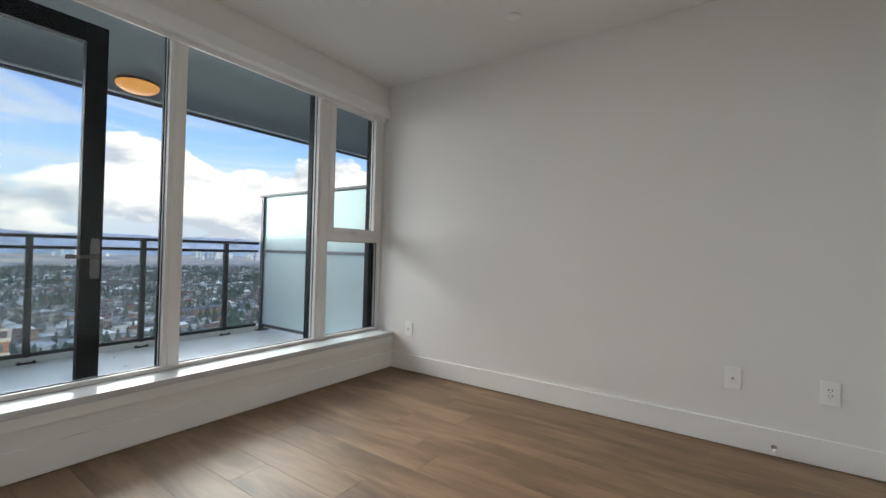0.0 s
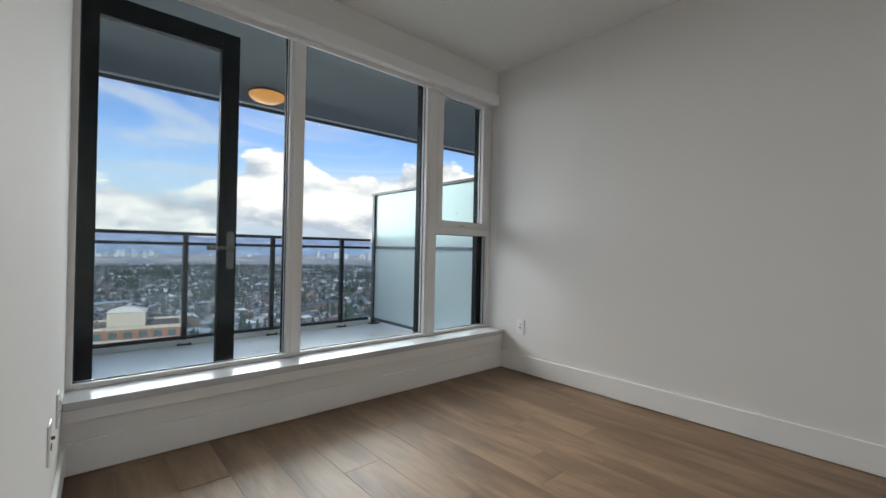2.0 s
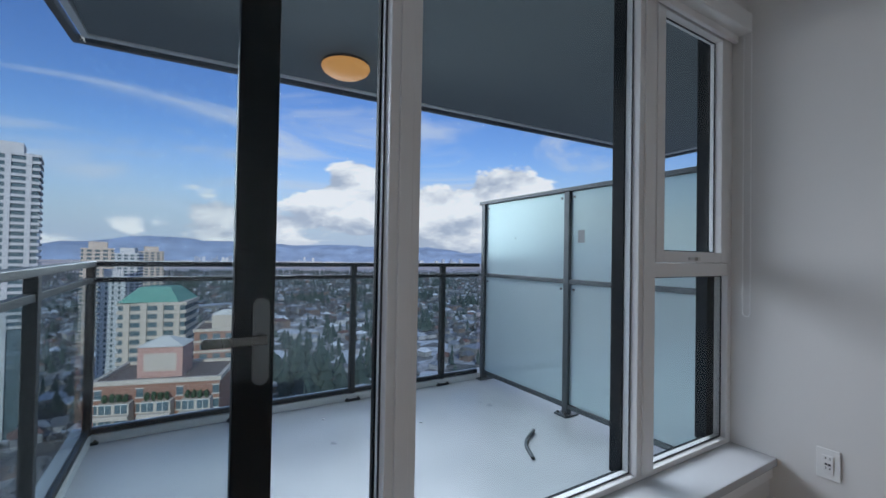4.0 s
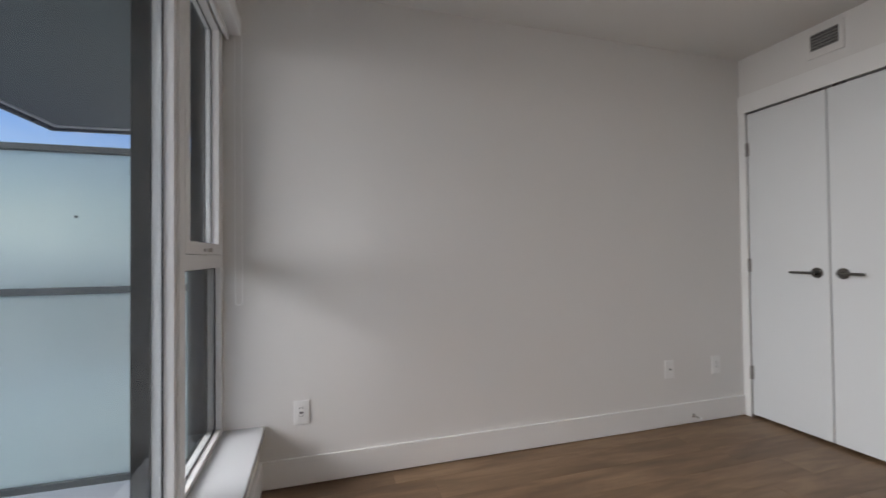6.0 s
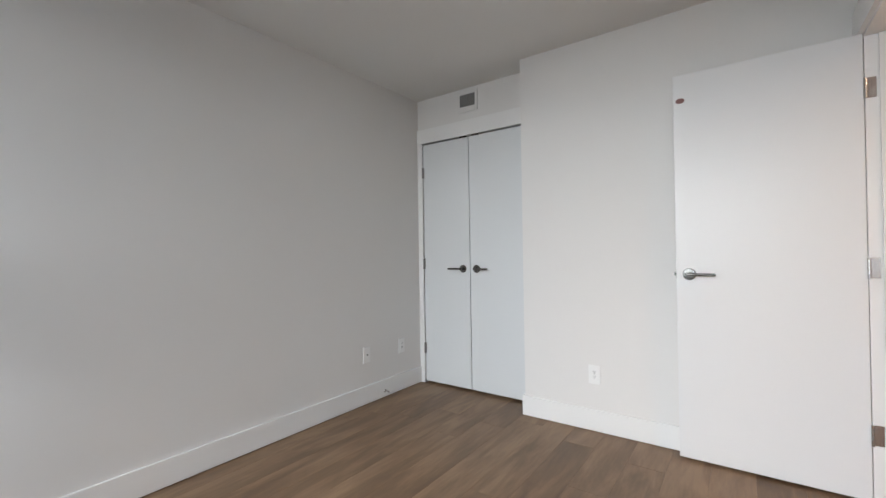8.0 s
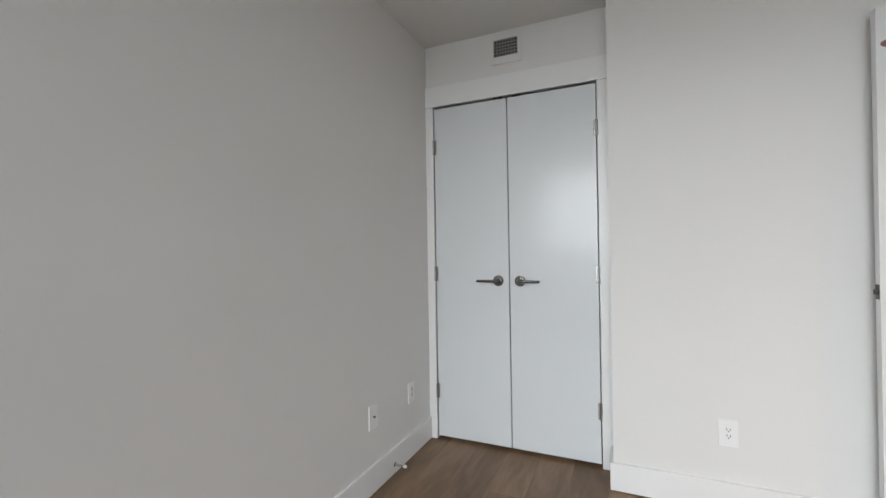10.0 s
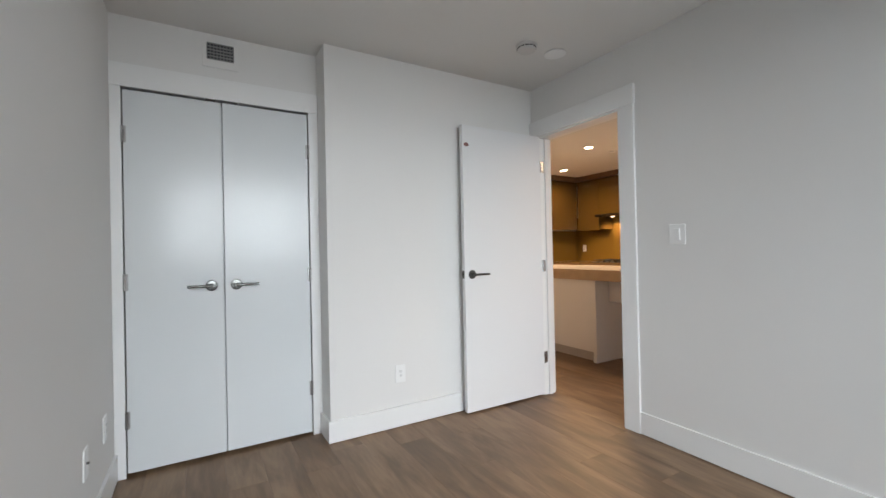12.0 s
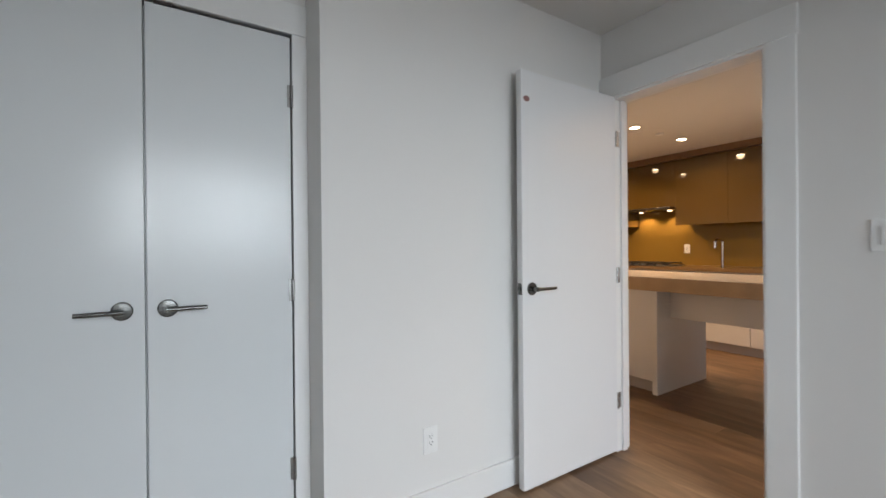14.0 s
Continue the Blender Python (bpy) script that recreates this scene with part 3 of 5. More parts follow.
for k in range(8):
    a0, a1 = math.pi + math.pi * k / 8, math.pi + math.pi * (k + 1) / 8
    tube(bm, (-0.026, 2.947 + 0.015 * math.cos(a0), 0.90 + 0.015 * math.sin(a0)), (-0.026, 2.947 + 0.015 * math.cos(a1), 0.90 + 0.015 * math.sin(a1)), 0.0022, seg=8)
part("chain", bm, M_PLATE, bl, "thin white pull chain loop")

# ---- plates on the walls ----
def plate(name, m, label, style):
    """A wall plate in its own plane: x across, z up, facing -y."""
    t = thing(name, m, label, {"switch": "light switch"}.get(style, "wall outlet"))
    hw = 0.046 if style == "switch" else 0.036
    part("plate", boxes((-hw, hw, -0.006, 0, -0.058, 0.058), bevel=0.0025), M_PLATE, t)
    if style == "outlet":
        part("insert", boxes((-0.0165, 0.0165, -0.0085, -0.006, -0.034, 0.034), bevel=0.001), M_PLATE, t)
        for s in (-1, 1):
            part("slot", boxes((-0.0075, -0.005, -0.0092, -0.0085, 0.014 * s + 0.0, 0.014 * s + 0.009), (0.005, 0.0075, -0.0092, -0.0085, 0.014 * s, 0.014 * s + 0.009),
                               (-0.0022, 0.0022, -0.0092, -0.0085, 0.014 * s - 0.008, 0.014 * s - 0.004)), M_SLOT, t)
    elif style == "gfci":
        part("insert", boxes((-0.0165, 0.0165, -0.0085, -0.006, -0.034, 0.034), bevel=0.001), M_PLATE, t)
        for s in (-1, 1):
            part("slot", boxes((-0.0075, -0.005, -0.0092, -0.0085, 0.019 * s, 0.019 * s + 0.008), (0.005, 0.0075, -0.0092, -0.0085, 0.019 * s, 0.019 * s + 0.008)), M_SLOT, t)
        part("button", boxes((-0.009, -0.001, -0.0098, -0.0085, -0.004, 0.004), (0.001, 0.009, -0.0098, -0.0085, -0.004, 0.004)), M_SLOT, t)
    elif style == "switch":
        part("rocker", turned(boxes((-0.0165, 0.0165, -0.0045, 0.002, -0.033, 0.033), bevel=0.001), pose(0, -0.0075, 0, 3)), M_PLATE, t)
    elif style in ("coax", "data"):
        bm = bmesh.new()
        tube(bm, (0, -0.006, 0.012 if style == "data" else 0), (0, -0.015, 0.012 if style == "data" else 0), 0.0048, seg=12)
        part("socket", smooth(bm), M_STEEL, t, "small coaxial socket")
        if style == "data":
            part("jack", boxes((-0.009, 0.009, -0.0085, -0.006, -0.021, -0.005)), M_BLUE, t, "blue data jack")
    for s in (-1, 1):
        bm = bmesh.new()
        tube(bm, (0, -0.0055, 0.048 * s), (0, -0.0068, 0.048 * s), 0.003, seg=10)
        part("screw", bm, M_PLATE, t)
    return t


plate("outlet", pose(0, 2.674, 0.35, 0, 0, -90), "white outlet with test buttons low on the wall by the window", "gfci")
plate("cable_outlet", pose(0, 0.441, 0.363, 0, 0, -90), "white plate with one coaxial socket low on the wall", "coax")
plate("outlet", pose(0, 0.054, 0.361, 0, 0, -90), "white duplex outlet low on the wall near the closet", "outlet")
plate("outlet", pose(-1.531, BY, 0.349, 0, 0, 180), "white duplex outlet low on the wall beside the door", "outlet")
plate("cable_outlet", pose(wx(2.258), 2.258, 0.366, 0, 0, 90 - WT), "white plate with a coaxial socket and a blue data jack", "data")
plate("light_switch", pose(wx(1.17), 1.17, 1.217, 0, 0, 90 - WT), "white rocker light switch by the doorway", "switch")
plate("outlet", pose(wx(2.58), 2.58, 0.365, 0, 0, 90 - WT), "white outlet low on the wall beside the window", "outlet")

# door stop on the baseboard
ds = thing("door_stop", pose(-0.012, 0.264, 0.051), "short brushed steel door stop on the baseboard", "door stop")
part("base", smooth(turned(lathe([(0, 0), (0.012, 0), (0.012, 0.004), (0.006, 0.006), (0.0055, 0.055), (0, 0.055)], 20), pose(0, 0, 0, 0, -90, 0))), M_HINGE, ds)
part("tip", smooth(turned(lathe([(0, 0.055), (0.008, 0.055), (0.008, 0.068), (0.005, 0.072), (0, 0.072)], 20), pose(0, 0, 0, 0, -90, 0))), M_PLATE, ds, "white rubber tip")

# air vent over the closet
vt = thing("air_vent", pose(-0.517, CY, 2.325), "small white air vent with grey slats over the closet", "air vent")
part("frame", boxes((-0.092, -0.068, 0, 0.008, -0.088, 0.078), (0.068, 0.092, 0, 0.008, -0.088, 0.078), (-0.068, 0.068, 0, 0.008, 0.050, 0.078), (-0.068, 0.068, 0, 0.008, -0.088, -0.042), bevel=0.002), M_WALL, vt)
# near-black sheet stands for the shade inside the duct
part("duct_shade", boxes((-0.068, 0.068, 0.0005, 0.002, -0.042, 0.050)), M_SLOT, vt)
for k in range(6):
    z = -0.042 + 0.092 * k / 5
    part("slat", boxes((-0.068, 0.068, 0.003, 0.009, z - 0.0028, z + 0.0028)), M_GRILLE, vt)
for k in range(9):
    x = -0.068 + 0.136 * k / 8
    part("slat", boxes((x - 0.0026, x + 0.0026, 0.003, 0.0085, -0.042, 0.050)), M_GRILLE, vt)

# ceiling devices
sm = thing("smoke_alarm", pose(-2.187, 0.552, H), "round white smoke alarm on the ceiling", "smoke alarm")
part("base", smooth(lathe([(0, 0), (0.066, 0), (0.066, -0.012), (0.062, -0.014)])), M_ALARM, sm)
part("cover", smooth(lathe([(0.058, -0.012), (0.058, -0.026), (0.052, -0.036), (0.03, -0.040), (0, -0.040)])), M_ALARM, sm)
for k in range(14):
    a = 2 * math.pi * k / 14
    part("slot", turned(boxes((0.057, 0.0592, -0.009, 0.009, -0.024, -0.016)), pose(0, 0, 0, 0, 0, math.degrees(a))), M_SLOT, sm)
SPR = [(-2.42, 0.565, 0.07), (-0.46, 1.56, 0.043)]
for sx, sy, sr in SPR:
    sp = thing("sprinkler_cover", pose(sx, sy, H), "flat round white sprinkler cover plate on the ceiling", "sprinkler cover", "sprinkler covers")
    part("collar", smooth(lathe([(sr - 0.012, 0), (sr - 0.008, 0), (sr - 0.008, -0.006), (sr - 0.012, -0.006)])), M_PLATE, sp)
    part("cover", smooth(lathe([(0, -0.006), (sr, -0.006), (sr, -0.009), (sr - 0.004, -0.010), (0, -0.010)])), M_PLATE, sp)

# ---- kitchen through the doorway ----
for k, (px, py) in enumerate(POTS):
    pl = thing("pot_light", pose(px, py, KH), "recessed round ceiling downlight, switched on", "ceiling light", "kitchen downlights")
    part("trim_ring", smooth(lathe([(0.044, 0), (0.058, 0), (0.058, -0.004), (0.046, -0.006), (0.044, 0)])), M_PLATE, pl)
    part("lens", lathe([(0, -0.002), (0.043, -0.002), (0.043, -0.003), (0, -0.003)]), M_POT, pl)

isl = thing("kitchen_island", pose(0, 0, 0), "white kitchen island with a thick wood-look top and open knee space", "kitchen island")
part("body", boxes((-4.56, -3.815, -1.9, -0.34, 0.10, 0.83), bevel=0.003), M_CAB, isl)
part("toe_kick", boxes((-4.52, -3.86, -1.86, -0.341, 0.001, 0.10)), M_KICK, isl)
part("end_panel", boxes((-4.58, -3.80, -0.34, -0.30, 0.001, 0.83), bevel=0.002), M_CAB, isl)
part("end_panel", boxes((-4.58, -3.80, 1.26, 1.30, 0.001, 0.83), bevel=0.002), M_CAB, isl)
part("apron", boxes((-4.03, -4.0, -0.30, 1.26, 0.60, 0.83), bevel=0.002), M_CAB, isl)
part("countertop", boxes((-4.62, -3.76, -1.95, 1.34, 0.83, 0.935), bevel=0.003), M_OAKTOP, isl, "thick tan counter slab")
part("top_sheet", boxes((-4.615, -3.765, -1.945, 1.335, 0.935, 0.939), bevel=0.001), M_STONE, isl, "pale quartz top")


def base_cabinet(x0, x1, y0, y1, front):
    c = thing("base_cabinet", pose(0, 0, 0), "white flat-front base cabinet below the counter", "cabinet", "base cabinets")
    part("body", boxes((x0, x1, y0, y1, 0.10, 0.89)), M_CAB, c)
    if front == "x":
        part("door", boxes((x1, x1 + 0.018, y0 + 0.002, y1 - 0.002, 0.11, 0.87), bevel=0.002), M_CAB, c)
        part("toe_kick", boxes((x0, x1 - 0.05, y0, y1, 0.001, 0.10)), M_KICK, c)
    else:
        part("door", boxes((x0 + 0.002, x1 - 0.002, y1, y1 + 0.018, 0.11, 0.87), bevel=0.002), M_CAB, c)
        part("toe_kick", boxes((x0, x1, y0, y1 - 0.05, 0.001, 0.10)), M_KICK, c)


KX, KY = -6.33, -2.8
for k in range(5):
    base_cabinet(KX + 0.001, -5.71, -2.18 + 0.6 * k, -1.582 + 0.6 * k, "x")
for k in range(4):
    base_cabinet(-5.70 + 0.6 * k, -5.102 + 0.6 * k, KY + 0.001, -2.20, "y")
solid("countertop", boxes((KX + 0.001, -5.67, KY + 0.001, 0.85, 0.891, 0.93), (-5.67, -3.28, KY + 0.001, -2.16, 0.891, 0.93)), M_BROWNSTONE, "glossy brown stone kitchen counter", "countertop")
solid("backsplash", boxes((KX, KX + 0.012, KY + 0.012, 0.85, 0.931, 1.70), (KX, -3.28, KY, KY + 0.012, 0.931, 1.47)), M_SPLASH, "glossy bronze glass backsplash", "backsplash", S)


def upper_cabinet(x0, x1, y0, y1, z0, z1, front):
    c = thing("wall_cabinet", pose(0, 0, 0), "glossy bronze handleless wall cabinet", "cabinet", "wall cabinets")
    part("body", boxes((x0, x1, y0, y1, z0, z1)), M_GLOSS, c)
    if front == "x":
        part("door", boxes((x1 + 0.001, x1 + 0.019, y0 + 0.0004, y1 - 0.0004, z0 - 0.015, z1), bevel=0.001), M_GLOSS, c)
    else:
        part("door", boxes((x0 + 0.0015, x1 - 0.0015, y1 + 0.001, y1 + 0.019, z0 - 0.015, z1), bevel=0.001), M_GLOSS, c)


UX, UY = -5.99, -2.45
upper_cabinet(KX + 0.013, UX, -2.43, -2.0, 1.46, 2.27, "x")
upper_cabinet(KX + 0.013, UX, -1.999, -1.30, 1.70, 2.27, "x")
for y0, y1 in ((-1.299, -0.70), (-0.699, -0.1), (-0.099, 0.5)):
    upper_cabinet(KX + 0.013, UX, y0, y1, 1.46, 2.27, "x")
for k in range(3):
    upper_cabinet(-5.96 + 0.6 * k, -5.361 + 0.6 * k, KY + 0.013, UY, 1.48, 2.27, "y")
solid("cabinet_soffit", boxes((KX, -5.90, KY, 0.85, 2.272, KH), (-5.90, -3.28, KY, -2.36, 2.272, KH)), M_WENGE, "dark wood-look soffit band over the wall cabinets", "soffit", S)
hood = thing("range_hood", pose(0, 0, 0), "slim steel range hood with two lit lamps", "range hood")
part("body", boxes((KX + 0.013, -5.86, -1.99, -1.305, 1.652, 1.684), bevel=0.004), M_STEEL, hood)
for y in (-1.85, -1.45):
    bm = bmesh.new()
    tube(bm, (-6.12, y, 1.652), (-6.12, y, 1.648), 0.026)
    part("lamp", bm, M_LENS, hood, "lit round hood lamp")
    spot("hood_beam", look((-6.18, y, 1.63), (-6.28, y, 0.9)), 14, 130, WARM, 0.03)
spot("under_cabinet_beam", look((-6.1, -2.3, 1.43), (-6.12, -2.3, 0.9)), 3, 150, WARM, 0.03)
spot("under_cabinet_beam", look((-5.5, -2.6, 1.45), (-5.5, -2.62, 0.9)), 3, 150, WARM, 0.03)
ck = thing("gas_cooktop", pose(-5.98, -1.65, 0.931), "black gas cooktop with iron grates", "cooktop")
part("glass", boxes((-0.25, 0.25, -0.34, 0.34, 0, 0.008), bevel=0.003), M_IRON, ck)
for y in (-0.22, 0.0, 0.22):
    part("grate", boxes((-0.2, 0.2, y - 0.1, y - 0.088, 0.03, 0.042), (-0.2, 0.2, y + 0.088, y + 0.1, 0.03, 0.042), (-0.2, -0.188, y - 0.088, y + 0.088, 0.03, 0.042),
                        (0.188, 0.2, y - 0.088, y + 0.088, 0.03, 0.042), (-0.188, 0.188, y - 0.006, y + 0.006, 0.03, 0.042),
                        (-0.2, -0.188, y - 0.1, y - 0.088, 0.008, 0.03), (0.188, 0.2, y - 0.1, y - 0.088, 0.008, 0.03), (-0.2, -0.188, y + 0.088, y + 0.1, 0.008, 0.03), (0.188, 0.2, y + 0.088, y + 0.1, 0.008, 0.03)), M_IRON, ck)
    bm = bmesh.new()
    tube(bm, (0, y, 0.008), (0, y, 0.024), 0.045)
    part("burner", smooth(bm), M_IRON, ck)
for k in range(5):
    bm = bmesh.new()
    tube(bm, (0.225, -0.2 + 0.1 * k, 0.008), (0.225, -0.2 + 0.1 * k, 0.026), 0.016)
    part("knob", smooth(bm), M_STEEL, ck)
fc = thing("kitchen_faucet", pose(-6.18, -0.85, 0.931), "chrome square-arched kitchen faucet", "faucet")
bm = bmesh.new()
tube(bm, (0, 0, 0), (0, 0, 0.31), 0.015)
tube(bm, (0, 0, 0.31), (0.12, 0, 0.33), 0.014)
tube(bm, (0.12, 0, 0.33), (0.19, 0, 0.30), 0.014)
tube(bm, (0.19, 0, 0.30), (0.19, 0, 0.22), 0.012)
part("spout", smooth(bm), M_CHROME, fc)
part("lever", boxes((0.01, 0.09, 0.012, 0.024, 0.05, 0.062), bevel=0.003), M_CHROME, fc)
for m in (pose(KX + 0.012, -1.33, 1.145, 0, 0, 90), pose(KX + 0.012, -2.6, 1.157, 0, 0, 90), pose(KX + 0.012, -0.42, 1.145, 0, 0, 90)):
    plate("outlet", m, "white duplex outlet on the bronze backsplash", "outlet")
dt = thing("heat_detector", pose(-4.83, -0.85, KH), "small round white device on the kitchen ceiling", "smoke alarm")
part("base", smooth(lathe([(0, 0), (0.04, 0), (0.04, -0.008), (0.03, -0.015), (0, -0.015)])), M_PLATE, dt)

# ---- balcony ----
BZ, RY = -0.02, 5.28
solid("balcony_floor", boxes((-2.72, 3.2, 3.12, 5.42, -0.32, BZ)), M_CONC, "pale grey coated concrete balcony floor with stains", "balcony floor", S)
solid("balcony_curb", boxes((-2.72, 3.2, 5.256, 5.42, BZ, 0.03), (-2.72, -2.606, 3.12, 5.256, BZ, 0.03)), M_CURB, "white metal flashing along the balcony edge", "curb", S)
SZ = 2.47
SK = -3.0


def edge_y(x):
    return 5.42 + (x + 2.7) * math.tan(radians(SK))


bm = bmesh.new()
lo = [bm.verts.new(c) for c in ((-2.70, 3.12, SZ), (3.0, 3.12, SZ), (3.0, edge_y(3.0), SZ), (-2.70, edge_y(-2.7), SZ))]
up = [bm.verts.new((v.co.x, v.co.y, 2.62)) for v in lo]
bm.faces.new(lo[::-1])
bm.faces.new(up)
for i in range(4):
    bm.faces.new((lo[i], lo[(i + 1) % 4], up[(i + 1) % 4], up[i]))
solid("balcony_soffit", bm, M_SOFFIT, "grey-green painted soffit of the balcony above", "ceiling", S)
se = thing("soffit_edge", pose(-2.7, edge_y(-2.7), SZ, 0, 0, SK), "white drip flashing and dark rail along the soffit edge", "trim", "", S)
part("flashing", boxes((-0.04, 5.75, 0.002, 0.04, -0.012, 0.15)), M_CURB, se)
part("flashing", boxes((-0.04, -0.001, -2.2, 0.001, -0.012, 0.15)), M_CURB, se)
part("flashing", boxes((5.711, 5.75, -2.0, 0.001, -0.012, 0.15)), M_CURB, se)
part("bottom_rail", boxes((-0.06, 5.79, 0.07, 0.11, -0.03, 0.015)), M_RAIL, se)
part("bottom_rail", boxes((-0.10, -0.06, -2.1, 0.11, -0.03, 0.015)), M_RAIL, se)
part("bottom_rail", boxes((5.79, 5.83, -2.0, 0.11, -0.03, 0.015)), M_RAIL, se)
for k in range(8):
    x = 0.08 + 0.775 * k
    part("bracket", boxes((x - 0.022, x + 0.022, 0.041, 0.069, -0.035, 0.1)), M_RAIL, se)

rl = thing("balcony_railing", pose(0, 0, 0), "dark grey aluminium balcony railing with clear glass panels", "railing")
POSTS = [-2.63, -1.833, -1.011, -0.181]
for x in POSTS:
    p = part("post", boxes((x - 0.022, x + 0.022, RY - 0.022, RY + 0.022, BZ, 1.030), bevel=0.003), M_POST, rl)
    part("base_plate", boxes((x - 0.06, x + 0.06, RY - 0.05, RY + 0.05, BZ, BZ + 0.012), bevel=0.002), M_POST, p)
    for dx in (-0.045, 0.045):
        bm = bmesh.new()
        tube(bm, (x + dx, RY - 0.035, BZ + 0.012), (x + dx, RY - 0.035, BZ + 0.024), 0.008, seg=6)
        part("bolt", bm, M_STEEL, p)
part("top_rail", boxes((-2.66, 0.21, RY - 0.03, RY + 0.03, 1.030, 1.062), bevel=0.004), M_POST, rl)
part("mid_rail", boxes((-2.63, 0.21, RY - 0.015, RY + 0.015, 0.935, 0.965), bevel=0.002), M_POST, rl)
part("bottom_rail", boxes((-2.63, 0.21, RY - 0.015, RY + 0.015, 0.034, 0.066), bevel=0.002), M_POST, rl)
for a, b in zip(POSTS, POSTS[1:] + [0.23]):
    p = part("pane", boxes((a + 0.024, b - 0.024, RY - 0.003, RY + 0.003, 0.068, 0.933)), M_RGLASS, rl)
    p.visible_shadow = False
# the return on the open side
for y in (4.18, 3.2):
    p = part("post", boxes((-2.652, -2.608, y - 0.022, y + 0.022, BZ, 1.030), bevel=0.003), M_POST, rl)
    part("base_plate", boxes((-2.68, -2.58, y - 0.06, y + 0.06, BZ, BZ + 0.012), bevel=0.002), M_POST, p)
part("top_rail", boxes((-2.66, -2.60, 3.18, RY - 0.031, 1.030, 1.062), bevel=0.004), M_POST, rl)
part("mid_rail", boxes((-2.645, -2.615, 3.2, RY - 0.024, 0.935, 0.965), bevel=0.002), M_POST, rl)
part("bottom_rail", boxes((-2.645, -2.615, 3.2, RY - 0.024, 0.034, 0.066), bevel=0.002), M_POST, rl)
for y0, y1 in ((4.204, RY - 0.024), (3.224, 4.156)):
    p = part("pane", boxes((-2.633, -2.627, y0, y1, 0.068, 0.933)), M_RGLASS, rl)
    p.visible_shadow = False

dv = thing("balcony_divider", pose(0, 0, 0), "frosted glass privacy divider in a dark grey aluminium frame", "privacy screen")
DX = 0.260
DP = [3.205, 4.222, 5.242]
for y in DP:
    p = part("post", boxes((DX - 0.024, DX + 0.024, y - 0.024, y + 0.024, BZ, 1.617), bevel=0.003), M_RAIL, dv)
    part("base_plate", boxes((DX - 0.07, DX + 0.07, y - 0.055, y + 0.055, BZ, BZ + 0.012), bevel=0.002), M_RAIL, p)
    for s in (-1, 1):
        bm = bmesh.new()
        tube(bm, (DX - 0.052, y + 0.035 * s, BZ + 0.012), (DX - 0.052, y + 0.035 * s, BZ + 0.026), 0.009, seg=6)
        part("bolt", bm, M_STEEL, p)
part("top_rail", boxes((DX - 0.03, DX + 0.03, 3.17, 5.30, 1.617, 1.647), bevel=0.004), M_RAIL, dv)
for y0, y1 in zip(DP, DP[1:]):
    part("mid_rail", boxes((DX - 0.018, DX + 0.018, y0 + 0.024, y1 - 0.024, 0.94, 0.972), bevel=0.002), M_RAIL, dv)
    part("bottom_rail", boxes((DX - 0.018, DX + 0.018, y0 + 0.024, y1 - 0.024, 0.03, 0.062), bevel=0.002), M_RAIL, dv)
    for z0, z1 in ((0.064, 0.938), (0.974, 1.615)):
        p = part("pane", boxes((DX - 0.004, DX + 0.004, y0 + 0.03, y1 - 0.03, z0, z1)), M_FROST, dv, "frosted pale teal glass pane")
        for yy in (y0 + 0.06, y1 - 0.06):
            bm = bmesh.new()
            tube(bm, (DX - 0.004, yy, z1 - 0.04), (DX - 0.012, yy, z1 - 0.04), 0.009, seg=14)
            part("clip", bm, M_STEEL, p)
for y, z in ((4.80, 1.29), (3.70, 1.31)):
    bm = bmesh.new()
    tube(bm, (DX - 0.0045, y, z), (DX - 0.010, y, z), 0.007, seg=12)
    part("fixing", bm, M_RAIL, dv, "small dark glazing fixing")
part("sticker", boxes((DX - 0.0058, DX - 0.0045, 4.07, 4.13, 1.24, 1.33)), M_GRILLE, dv, "small grey notice sticker")

# open glass door of the next room, folded back against the window
gd = thing("balcony_door", pose(0, 0, 0), "charcoal framed glass balcony door, folded open against the window", "door")
GX0, GX1, GY0, GY1, GZ0, GZ1 = -2.665, -1.951, 3.170, 3.220, 0.04, 2.12
part("stile", boxes((GX0, GX0 + 0.1, GY0, GY1, GZ0, GZ1), bevel=0.003), M_DARK, gd)
part("stile", boxes((GX1 - 0.092, GX1, GY0, GY1, GZ0, GZ1), bevel=0.003), M_DARK, gd)
part("top_rail", boxes((GX0 + 0.1, GX1 - 0.092, GY0, GY1, GZ1 - 0.1, GZ1), bevel=0.003), M_DARK, gd)
part("bottom_rail", boxes((GX0 + 0.1, GX1 - 0.092, GY0, GY1, GZ0, GZ0 + 0.14), bevel=0.003), M_DARK, gd)
p = part("pane", boxes((GX0 + 0.1, GX1 - 0.092, 3.192, 3.198, GZ0 + 0.14, GZ1 - 0.1)), M_GLASS, gd)
p.visible_shadow = False
hp = bmesh.new()  # a long plate with round ends
ring = [(0.0185 * math.cos(a), 0.0865 * s + 0.0185 * math.sin(a)) for s, a0 in ((1, 0.0), (-1, math.pi)) for a in [a0 + math.pi * k / 10 for k in range(11)]]
fr = [hp.verts.new((-1.982 + u, GY0 - 0.009, 0.915 + v)) for u, v in ring]
bk = [hp.verts.new((-1.982 + u, GY0, 0.915 + v)) for u, v in ring]
hp.faces.new(fr)
hp.faces.new(bk[::-1])
for i in range(len(fr)):
    hp.faces.new((fr[i], bk[i], bk[(i + 1) % len(fr)], fr[(i + 1) % len(fr)]))
bmesh.ops.recalc_face_normals(hp, faces=hp.faces)
hb = part("handle_plate", smooth(hp), M_PLATED, gd, "long rounded steel handle plate")
